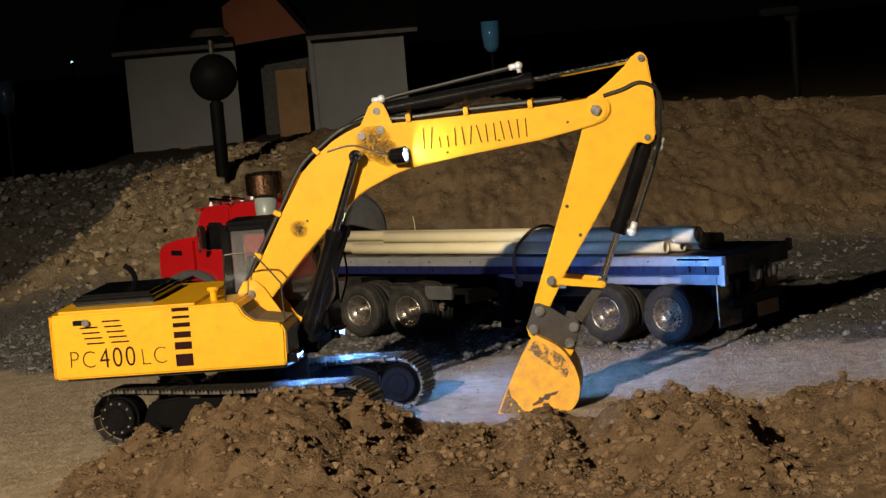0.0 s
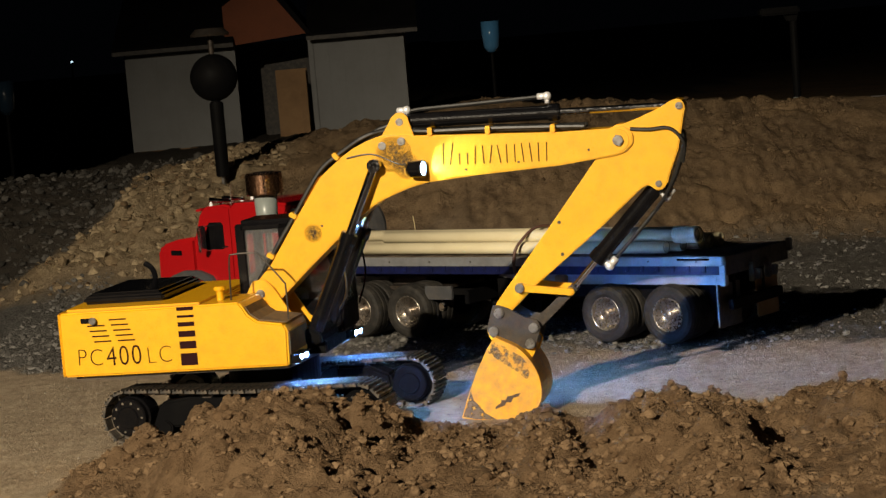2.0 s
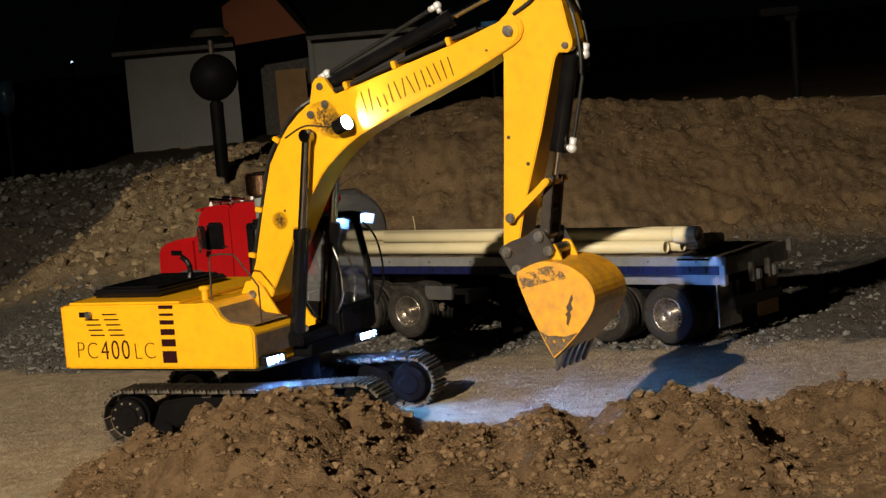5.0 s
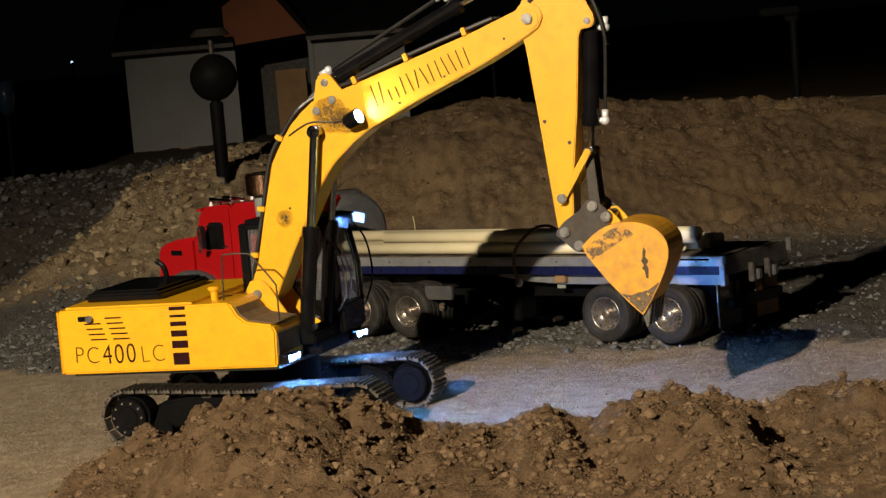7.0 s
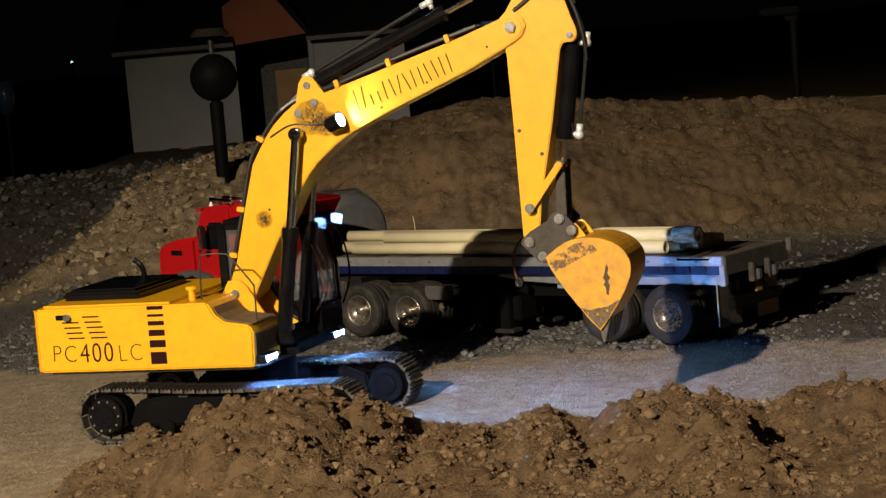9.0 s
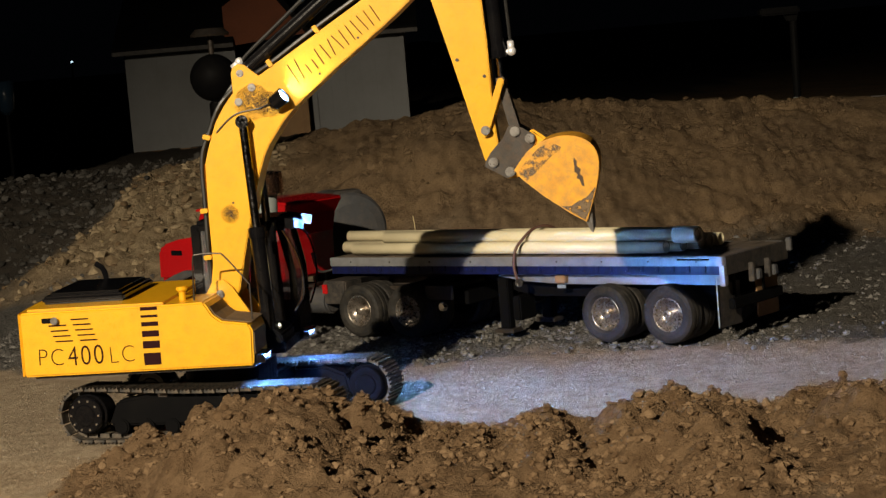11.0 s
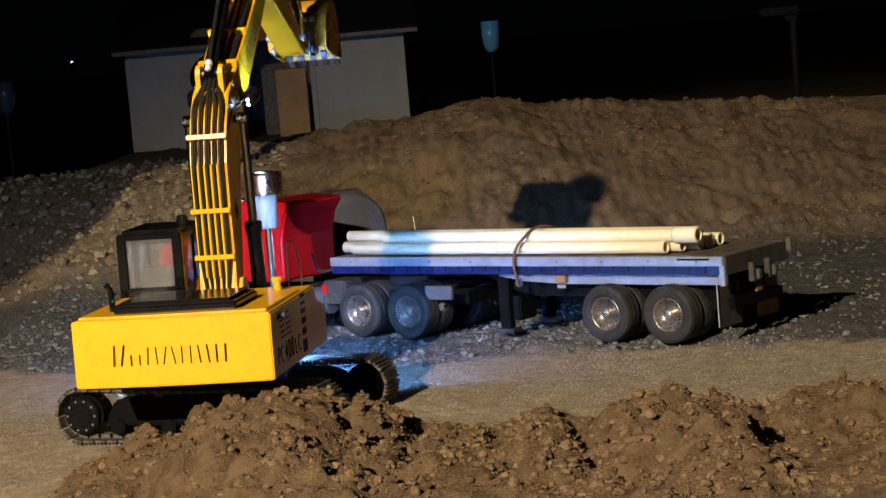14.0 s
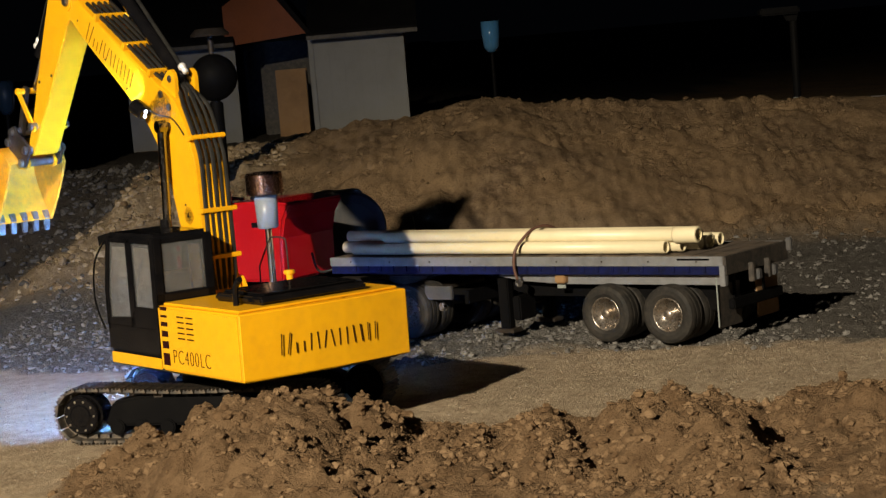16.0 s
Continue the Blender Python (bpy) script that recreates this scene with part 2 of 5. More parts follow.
def rod(p0, p1, r, r2=None, n=18, cap_bevel=0.0):
    p0, p1 = Vector(p0), Vector(p1)
    d = p1 - p0
    bm = bmesh.new()
    bmesh.ops.create_cone(bm, cap_ends=True, segments=n, radius1=r, radius2=r if r2 is None else r2, depth=d.length)
    if cap_bevel:
        es = [e for e in bm.edges if e.calc_face_angle(0) > radians(60)]
        bmesh.ops.bevel(bm, geom=es, offset=cap_bevel, segments=2, affect="EDGES", clamp_overlap=True)
    bm.transform(Matrix.Translation((p0 + p1) / 2) @ d.to_track_quat("Z", "Y").to_matrix().to_4x4())
    return bm


def plate(pts, y0, y1, r=0.001, seg=2):
    """A profile in the x-z plane, extruded across y."""
    bm = bmesh.new()
    a = [bm.verts.new((x, y0, z)) for x, z in pts]
    b = [bm.verts.new((x, y1, z)) for x, z in pts]
    bm.faces.new(a)
    bm.faces.new(b[::-1])
    k = len(pts)
    for i in range(k):
        bm.faces.new((a[i], b[i], b[(i + 1) % k], a[(i + 1) % k]))
    bmesh.ops.recalc_face_normals(bm, faces=bm.faces)
    return rounded(bm, r, seg)


def slab(pts, z0, z1, r=0.001, seg=2):
    """A plan in the x-y plane, extruded upwards."""
    bm = plate([(x, y) for x, y in pts], z0, z1, r, seg)
    bm.transform(Matrix(((1, 0, 0, 0), (0, 0, 1, 0), (0, 1, 0, 0), (0, 0, 0, 1))))
    bmesh.ops.reverse_faces(bm, faces=bm.faces)
    return bm


def ring_rest(profile, axis="Y", n=40, caps=True):
    """A turned body: profile of (radius, along) points round the axis."""
    bm = bmesh.new()
    rows = []
    for r, h in profile:
        row = []
        for i in range(n):
            a = 2 * math.pi * i / n
            row.append(bm.verts.new((r * math.cos(a), h, r * math.sin(a)) if axis == "Y" else (r * math.cos(a), r * math.sin(a), h)))
        rows.append(row)
    for a, b in zip(rows, rows[1:]):
        for i in range(n):
            bm.faces.new((a[i], a[(i + 1) % n], b[(i + 1) % n], b[i]))
    for row in (rows[0], rows[-1]) if caps else ():
        if profile[rows.index(row)][0] > 1e-6:
            bm.faces.new(row)
    bmesh.ops.recalc_face_normals(bm, faces=bm.faces)
    return bm


def tube(points, r, n=8, steps=6):
    """A hose through the points, smoothly bent."""
    P = [Vector(p) for p in points]
    path = []
    for i in range(len(P) - 1):
        a, b, c, d = P[max(i - 1, 0)], P[i], P[i + 1], P[min(i + 2, len(P) - 1)]
        for k in range(steps):
            t = k / steps
            path.append(0.5 * ((2 * b) + (c - a) * t + (2 * a - 5 * b + 4 * c - d) * t * t + (3 * b - a - 3 * c + d) * t ** 3))
    path.append(P[-1])
    bm = bmesh.new()
    rows, up = [], None
    for i, p in enumerate(path):
        t = (path[min(i + 1, len(path) - 1)] - path[max(i - 1, 0)]).normalized()
        if up is None:
            up = t.orthogonal().normalized()
        up = (up - t * up.dot(t)).normalized()
        w = t.cross(up)
        rows.append([bm.verts.new(p + r * (math.cos(2 * math.pi * j / n) * up + math.sin(2 * math.pi * j / n) * w)) for j in range(n)])
    for a, b in zip(rows, rows[1:]):
        for j in range(n):
            bm.faces.new((a[j], a[(j + 1) % n], b[(j + 1) % n], b[j]))
    bm.faces.new(rows[0][::-1])
    bm.faces.new(rows[-1])
    return bm


def lettering(text, height, m, material, parent, thin=0.0006, name="lettering"):
    cu = bpy.data.curves.new("lettering", "FONT")
    cu.body, cu.size, cu.extrude, cu.space_character, cu.offset = text, height, 0.0003, 1.16, -thin
    tmp = new("lettering", cu)
    me = bpy.data.meshes.new_from_object(tmp.evaluated_get(bpy.context.evaluated_depsgraph_get()))
    bpy.data.objects.remove(tmp)
    me.transform(m)
    me.materials.clear()
    me.materials.append(material)
    ob = new(name, me)
    ob.parent = parent
    return ob


TALLY = ((1.0, 0.10, 0.30), (0.5, 0.0, 0.0), (0.82, 0.08, -0.08), (0.82, 0.25, -0.25), (0.82, 0.0, 0.0), (0.85, -0.15, -0.15), (0.85, 0.0, 0.05))


def brand_bars(width, height, stroke, m, material, parent):
    """Pairs of plain hand-drawn bars, one pair for each mark of a painted brand."""
    for i, (tall, lean, other) in enumerate(TALLY):
        bm = begin()
        x, h = i * width * 1.30, height * tall
        for x0, dx in ((x + 0.12 * width, lean), (x + 0.78 * width, other)):
            turn = math.degrees(math.atan2(h, dx * width))
            merge(bm, box(0, math.hypot(h, dx * width), -stroke / 2, stroke / 2, -0.0002, 0.00035, 0, pose(x0 - dx * width / 2, 0, 0, 0, 0, turn)))
        bm.transform(m)
        part("painted_mark", bm, material, parent)


# ---------------------------------------------------------------- ground
def hashed(ix, iy, seed):
    n = (ix.astype(np.int64) * 374761393 + iy.astype(np.int64) * 668265263 + seed * 1442695041) & 0xFFFFFFFF
    n = ((n ^ (n >> 13)) * 1274126177) & 0xFFFFFFFF
    n = n ^ (n >> 16)
    return (n & 0xFFFF) / 65535.0


def vnoise(x, y, scale, seed):
    x, y = np.asarray(x) / scale + 100.0, np.asarray(y) / scale + 100.0
    ix, iy = np.floor(x), np.floor(y)
    fx, fy = x - ix, y - iy
    fx, fy = fx * fx * (3 - 2 * fx), fy * fy * (3 - 2 * fy)
    a, b = hashed(ix, iy, seed), hashed(ix + 1, iy, seed)
    c, d = hashed(ix, iy + 1, seed), hashed(ix + 1, iy + 1, seed)
    return (a * (1 - fx) + b * fx) * (1 - fy) + (c * (1 - fx) + d * fx) * fy - 0.5


def step(a, b, v):
    t = np.clip((v - a) / (b - a), 0, 1)
    return t * t * (3 - 2 * t)


HEAP_X = [-0.60, -0.47, -0.43, -0.35, -0.30, -0.217, -0.10, -0.056, 0.0, 0.07, 0.135, 0.19, 0.228, 0.266, 0.326, 0.37, 0.43, 0.5, 0.9]
HEAP_Z = [0, 0.0, 0.006, 0.028, 0.050, 0.064, 0.064, 0.034, 0.018, 0.024, 0.024, 0.032, 0.047, 0.034, 0.016, 0.028, 0.030, 0.026, 0.02]


def zones(x, y):
    """Weights of heap, stones, mound soil and dark slope at a place on the ground."""
    wob = vnoise(x, y, 0.12, 3) * 0.10 + vnoise(x, y, 0.035, 4) * 0.05
    heap = np.interp(x, HEAP_X, HEAP_Z) * (1 - step(2.25, 2.36, y + wob * 0.3)) * (0.45 + 0.55 * step(1.75, 2.2, y)) * step(1.3, 1.75, y + wob)
    clay = step(0.004, 0.012, heap)
    edge = 2.90 - 0.17 * step(0.15, 0.6, x) + 0.25 * step(-0.15, -0.7, x)
    stone = step(edge - 0.03, edge + 0.05, y + wob)
    foot = 4.0 + 0.1 * vnoise(x, y, 0.6, 9)
    left = -0.86 + (y - 4.05) * 0.32
    inside = step(left - 0.04, left + 0.06, x + wob)
    soil = step(foot - 0.12, foot + 0.25, y + wob) * inside
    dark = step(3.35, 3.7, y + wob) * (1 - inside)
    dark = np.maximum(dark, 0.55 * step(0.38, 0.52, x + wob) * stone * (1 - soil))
    return heap, clay, stone * (1 - soil), soil, dark


def tan_bank(x, y):
    """Weight of the pale sandy bank at the mound's end."""
    wob = vnoise(x, y, 0.12, 3) * 0.12 + vnoise(x, y, 0.035, 4) * 0.06
    return zones(x, y)[3] * (1 - step(-0.42, -0.30, x + wob))


HOLLOWS = ((0.020, 4.65, 0.016, 0.045), (0.052, 4.64, 0.015, 0.045), (0.225, 4.50, 0.020, 0.050), (0.245, 4.47, 0.014, 0.035), (0.80, 4.88, 0.018, 0.050), (0.57, 4.20, 0.020, 0.030), (-0.20, 4.42, 0.020, 0.035), (0.44, 4.62, 0.015, 0.030))


def height(x, y):
    x, y = np.asarray(x, float), np.asarray(y, float)
    heap, clay, stone, soil, dark = zones(x, y)
    lump = (np.abs(vnoise(x, y, 0.085, 11)) * 0.084 + np.abs(vnoise(x, y, 0.034, 12)) * 0.032 + vnoise(x, y, 0.017, 15) * 0.010 + np.abs(vnoise(x, y, 0.012, 13)) * 0.016 + vnoise(x, y, 0.0068, 14) * 0.007 - 0.021)
    z = heap + clay * lump * step(0.0, 0.03, heap)
    flat = vnoise(x, y, 0.2, 21) * 0.006 + vnoise(x, y, 0.045, 22) * 0.0035 + vnoise(x, y, 0.013, 23) * 0.0022
    z = z + flat * (1 - clay)
    z = z + stone * (np.abs(vnoise(x, y, 0.02, 31)) * 0.012 + np.abs(vnoise(x, y, 0.05, 32)) * 0.010 - 0.004)
    crest = np.interp(x, [-3, -1.2, -0.62, -0.5, -0.37, -0.24, -0.085, 0.09, 0.3, 0.95, 3], [0.19, 0.19, 0.195, 0.197, 0.207, 0.235, 0.255, 0.284, 0.266, 0.214, 0.19])
    up = step(3.95, 5.0, y)
    plateau = np.interp(x, [-3, -1.0, -0.88, -0.4, -0.05, 0.2, 0.4, 3], [-0.15, -0.12, 0.18, 0.19, 0.19, 0.17, 0.08, 0.02])
    rise = crest * up * (1 - step(5.05, 5.5, y)) + plateau * step(5.05, 5.5, y)
    lobe = 0.085 * np.exp(-(((x + 0.02) / 0.30) ** 2 + ((y - 4.42) / 0.26) ** 2)) + 0.05 * np.exp(-(((x - 0.30) / 0.22) ** 2 + ((y - 4.35) / 0.2) ** 2))
    ridge = 0.075 * np.exp(-(((x + 0.62 - (y - 4.3) * 0.25) / 0.16) ** 2 + ((y - 4.45) / 0.42) ** 2))
    rough = (np.abs(vnoise(x, y, 0.16, 41)) * 0.046 + np.abs(vnoise(x, y, 0.06, 42)) * 0.026 + np.abs(vnoise(x, y, 0.026, 43)) * 0.020 + vnoise(x, y, 0.016, 44) * 0.010 - 0.018)
    z = z + rise + lobe + ridge + (soil + dark * 0.6) * rough * step(3.8, 4.1, y) * (1 - 0.7 * step(4.9, 5.3, y))
    for hx, hy, r, deep in HOLLOWS:
        z = z - deep * np.exp(-((x - hx) / r) ** 2 - ((y - hy) / (r * 0.9)) ** 2)
    return z


def spaced(*runs):
    out = []
    for a, b, d in runs:
        out += list(np.arange(a, b, d))
    return np.array(out)


def build_ground():
    xs = spaced((-60, -10, 10), (-10, -2, 1), (-2, -0.95, 0.05), (-0.95, 0.95, 0.0052), (0.95, 2, 0.05), (2, 10, 1), (10, 61, 10))
    ys = spaced((-20, 0, 4), (0, 1.7, 0.1), (1.7, 1.8, 0.02), (1.8, 2.4, 0.0034), (2.4, 2.5, 0.005), (2.5, 3.2, 0.0075), (3.2, 4.0, 0.011), (4.0, 5.2, 0.013), (5.2, 7, 0.05), (7, 20, 1), (20, 130, 10))
    X, Y = np.meshgrid(xs, ys)
    Z = height(X, Y)
    nx, ny = len(xs), len(ys)
    verts = np.stack([X.ravel(), Y.ravel(), Z.ravel()], 1)
    i = np.arange(nx * (ny - 1)).reshape(ny - 1, nx)[:, :-1].ravel()
    faces = np.stack([i, i + 1, i + nx + 1, i + nx], 1)
    me = bpy.data.meshes.new("ground")
    me.from_pydata(verts.tolist(), [], faces.tolist())
    _, clay, stone, soil, dark = zones(X.ravel(), Y.ravel())
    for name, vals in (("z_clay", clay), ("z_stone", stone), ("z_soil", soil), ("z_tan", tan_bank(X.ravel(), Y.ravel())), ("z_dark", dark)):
        me.attributes.new(name, "FLOAT", "POINT").data.foreach_set("value", vals.astype(np.float32))
    me.polygons.foreach_set("use_smooth", np.ones(len(faces), bool))
    me.materials.append(GROUND)
    return tagged(new("ground", me), "brown earth ground with packed road, stones and mounds", "ground", kind="structure")


ground = build_ground()

ICO = bmesh.new()
bmesh.ops.create_icosphere(ICO, subdivisions=2, radius=1)
ICO_V = np.array([v.co[:] for v in ICO.verts])
ICO_F = np.array([[v.index for v in f.verts] for f in ICO.faces])
ICO.free()
ICO = bmesh.new()
bmesh.ops.create_icosphere(ICO, subdivisions=1, radius=1)
ICO1_V = np.array([v.co[:] for v in ICO.verts])
ICO1_F = np.array([[v.index for v in f.verts] for f in ICO.faces])
ICO.free()


def lumps(name, n, region, size, weight, material, label, seed, fine=True, squash=0.75, sink=0.3):
    """Many loose lumps lying on the ground, as one heap of stuff."""
    rng = np.random.default_rng(seed)
    x = rng.uniform(region[0], region[1], n * 6)
    y = rng.uniform(region[2], region[3], n * 6)
    w = weight(x, y)
    keep = np.nonzero(rng.uniform(0, 1, n * 6) < w)[0][:n]
    x, y = x[keep], y[keep]
    r = size[0] * (size[1] / size[0]) ** (rng.uniform(0, 1, len(x)) ** (3.4 if fine else 2.6))
    z = height(x, y)
    V0, F0 = (ICO_V, ICO_F) if fine else (ICO1_V, ICO1_F)
    k = len(V0)
    jig = rng.uniform(0.62, 1.22, (len(x), k, 1)) if not fine else rng.uniform(0.66, 1.22, (len(x), k, 1))
    ang = rng.uniform(0, 6.28, len(x))
    stretch = np.stack([rng.uniform(0.75, 1.3, len(x)), rng.uniform(0.75, 1.3, len(x)), rng.uniform(0.5, 1.0, len(x)) * squash / 0.75], 1)
    P = V0[None] * jig * stretch[:, None, :] * r[:, None, None]
    c, s = np.cos(ang)[:, None], np.sin(ang)[:, None]
    Q = np.stack([P[..., 0] * c - P[..., 1] * s, P[..., 0] * s + P[..., 1] * c, P[..., 2]], -1)
    Q += np.stack([x, y, z + r * (0.6 - sink)], 1)[:, None, :]
    F = (F0[None] + (np.arange(len(x)) * k)[:, None, None]).reshape(-1, 3)
    me = bpy.data.meshes.new(name)
    me.from_pydata(Q.reshape(-1, 3).tolist(), [], F.tolist())
    me.polygons.foreach_set("use_smooth", np.zeros(len(F), bool))
    me.materials.append(material)
    return tagged(new(name, me), label, category=name.replace("_", " "), kind="stuff")


lumps("clay_clods", 14000, (-0.62, 0.62, 1.86, 2.40), (0.0009, 0.0068), lambda x, y: zones(x, y)[1] * (0.25 + 1.2 * np.clip(vnoise(x, y, 0.07, 51) + 0.35, 0, 1)), CLOD, "loose brown clay clods heaped beside the road", 5, sink=0.55)
lumps("gravel", 7500, (-0.75, 0.85, 2.72, 4.1), (0.0018, 0.0068), lambda x, y: zones(x, y)[2] * (1 - 0.75 * step(0.40, 0.52, x)) * (0.3 + np.clip(vnoise(x, y, 0.12, 52) + 0.5, 0, 1)), PEBBLE, "grey gravel stones under and behind the truck", 6, fine=False)
lumps("road_grit", 3000, (-0.7, 0.7, 2.30, 2.98), (0.0005, 0.0020), lambda x, y: (1 - zones(x, y)[1]) * 0.5, GRIT, "small grit scattered over the packed road", 7, fine=False)
lumps("soil_lumps", 2600, (-0.95, 0.95, 3.95, 5.1), (0.0014, 0.008), lambda x, y: zones(x, y)[3] * (0.1 + np.clip(vnoise(x, y, 0.18, 53) + 0.35, 0, 1)), TANCLOD, "tan soil lumps on the earth mound", 8, fine=False)
lumps("sand_lumps", 900, (-0.95, -0.32, 3.9, 5.0), (0.003, 0.014), lambda x, y: tan_bank(x, y) * 0.8, SANDCLOD, "pale sandy lumps on the bank", 10, fine=False, sink=0.5)
lumps("dark_rubble", 1500, (-1.1, -0.5, 3.3, 5.1), (0.003, 0.012), lambda x, y: zones(x, y)[4] * 0.6, RUBBLE, "dark rubble on the slope beside the mound", 9, fine=False)


def place_z(x, y):
    return float(height(np.array([x]), np.array([y]))[0])

# ---------------------------------------------------------------- excavator
# Rows: seconds, travel along the tracks, and the angles of house, boom, stick and bucket.
HEADING = -18.76
CENTRE_Y = 2.4546
MOVES = [
    (0.0, -0.240, -6.7, 23.6, -109.9, -113.5), (0.5, -0.233, -6.2, 22.7, -115.0, -111.5), (1.0, -0.226, -5.6, 20.9, -122.9, -107.2),
    (1.5, -0.225, -5.8, 19.6, -126.9, -106.8), (2.0, -0.225, -11.9, 19.0, -128.9, -110.3), (2.5, -0.226, -19.7, 18.8, -128.9, -112.4),
    (3.0, -0.226, -26.9, 19.9, -127.6, -112.8), (3.5, -0.226, -32.5, 27.6, -119.7, -106.6), (4.0, -0.226, -34.1, 33.0, -110.5, -92.0),
    (4.6, -0.226, -32.5, 36.5, -100.5, -72.0), (5.3, -0.226, -26.0, 38.8, -92.0, -56.5), (6.0, -0.226, -19.0, 39.7, -87.5, -49.0), (6.5, -0.2255, -17.8, 39.9, -86.1, -46.7),
    (7.0, -0.2256, -17.8, 39.9, -84.1, -45.2), (7.5, -0.2256, -17.8, 39.9, -87.4, -48.5), (8.0, -0.2256, -17.8, 39.9, -87.5, -48.5),
    (8.5, -0.239, -17.75, 39.2, -88.3, -49.4), (9.0, -0.256, -17.2, 38.9, -88.7, -49.6), (9.5, -0.267, -17.3, 40.0, -88.0, -50.0),
    (10.2, -0.278, -13.8, 46.0, -83.0, -42.5), (10.9, -0.282, -7.5, 52.8, -76.0, -33.5), (11.5, -0.283, -1.6, 57.2, -70.2, -28.8), (12.0, -0.287, 17.8, 59.6, -61.7, -23.5),
    (12.5, -0.288, 32.6, 59.6, -49.5, -11.8), (13.0, -0.287, 48.6, 57.6, -35.5, -6.0), (13.5, -0.287, 63.5, 56.6, -25.5, -4.0),
    (14.0, -0.287, 80.5, 55.6, -24.5, -5.0), (14.5, -0.287, 96.0, 54.6, -29.0, -11.0), (15.0, -0.287, 109.5, 53.6, -34.0, -14.0),
    (15.5, -0.288, 119.3, 52.8, -41.6, -29.0), (16.0, -0.288, 126.9, 52.3, -52.2, -50.0)]
FOOT_U, FOOT_Z, BOOM_L, STICK_L = 0.0004, 0.1597, 0.4601, 0.2432
BRACKET = (0.2336, 0.1195)       # arm ram on the boom
BOOM_RAM = (0.1895, 0.0845)      # boom ram head on the boom
RAM_FOOT = (0.058, 0.100)        # boom ram foot on the house
STICK_TOP = (-0.071, 0.0342)
BUCKET_RAM = (0.0148, 0.0659)
IDLER_PIN = (0.2052, 0.0032)
COUPLER_PIN = (0.0044, 0.0435)
IDLER_L, LINK_L = 0.058, 0.059


def moves_at(t):
    """The row at any time, eased between the rows by a monotone cubic."""
    ts = [r[0] for r in MOVES]
    i = max(0, min(len(ts) - 2, next((k - 1 for k, s in enumerate(ts) if s > t), len(ts) - 2)))
    h = ts[i + 1] - ts[i]
    s = (t - ts[i]) / h
    out = []
    for c in range(1, 6):
        def slope(k):
            if k == 0 or k == len(ts) - 1:
                return (MOVES[min(k + 1, len(ts) - 1)][c] - MOVES[max(k - 1, 0)][c]) / (ts[min(k + 1, len(ts) - 1)] - ts[max(k - 1, 0)])
            a = (MOVES[k][c] - MOVES[k - 1][c]) / (ts[k] - ts[k - 1])
            b = (MOVES[k + 1][c] - MOVES[k][c]) / (ts[k + 1] - ts[k])
            return 0.0 if a * b <= 0 else 2 * a * b / (a + b)
        a, b, m0, m1 = MOVES[i][c], MOVES[i + 1][c], slope(i) * h, slope(i + 1) * h
        out.append(a * (2 * s ** 3 - 3 * s * s + 1) + m0 * (s ** 3 - 2 * s * s + s) + b * (3 * s * s - 2 * s ** 3) + m1 * (s ** 3 - s * s))
    return out


def turned(p, q, ang):
    a = radians(ang)
    return p[0] + q[0] * math.cos(a) - q[1] * math.sin(a), p[1] + q[0] * math.sin(a) + q[1] * math.cos(a)


def meet(p, q, rp, rq, near):
    """Where two bars of given length from p and q meet, on the side away from `near`."""
    d = math.dist(p, q)
    a = (rp * rp - rq * rq + d * d) / (2 * d)
    h = math.sqrt(max(rp * rp - a * a, 1e-8))
    ux, uz = (q[0] - p[0]) / d, (q[1] - p[1]) / d
    pts = [(p[0] + ux * a - uz * h * s, p[1] + uz * a + ux * h * s) for s in (1, -1)]
    return max(pts, key=lambda v: math.dist(v, near))


def aimed(p, q, v=0.0):
    return pose(p[0], v, p[1], 0, -math.degrees(math.atan2(q[1] - p[1], q[0] - p[0])), 0)


def excavator_state(t):
    """Pose of the whole machine, and of each moving part in the machine's space."""
    d, swing, beta, gamma, delta = moves_at(t)
    h = radians(HEADING)
    nose = float(np.interp(t, [0, 8.2, 9.0, 11.0, 16], [0, 0, 0.5, 0.8, 0.7]))      # rear of the tracks rides up on loose ground
    base = pose(d * math.cos(h), CENTRE_Y + d * math.sin(h), LOOP_A * math.sin(radians(nose)), 0, nose, HEADING)
    house = pose(0, 0, 0, 0, 0, swing - HEADING)
    foot = (FOOT_U, FOOT_Z)
    tip = turned(foot, (BOOM_L, 0), beta)
    end = turned(tip, (STICK_L, 0), gamma)
    brk, head = turned(foot, BRACKET, beta), turned(foot, BOOM_RAM, beta)
    top, bram, idl = turned(tip, STICK_TOP, gamma), turned(tip, BUCKET_RAM, gamma), turned(tip, IDLER_PIN, gamma)
    cpl = turned(end, COUPLER_PIN, delta)
    joint = meet(idl, cpl, IDLER_L, LINK_L, end)
    out = {"house": house, "cab": house, "boom": house @ pose(foot[0], 0, foot[1], 0, -beta, 0), "stick": house @ pose(tip[0], 0, tip[1], 0, -gamma, 0),
           "bucket": house @ pose(end[0], 0, end[1], 0, -delta, 0)}
    for side, v in (("r", -0.034), ("l", 0.034)):
        out["boom_barrel_" + side] = house @ aimed(RAM_FOOT, head, v)
        out["boom_rod_" + side] = house @ aimed(head, RAM_FOOT, v)
    out["arm_barrel"], out["arm_rod"] = house @ aimed(brk, top), house @ aimed(top, brk)
    out["bucket_barrel"], out["bucket_rod"] = house @ aimed(bram, joint), house @ aimed(joint, bram)
    out["idler"], out["link"] = house @ aimed(idl, joint), house @ aimed(joint, cpl)
    return base, out, d


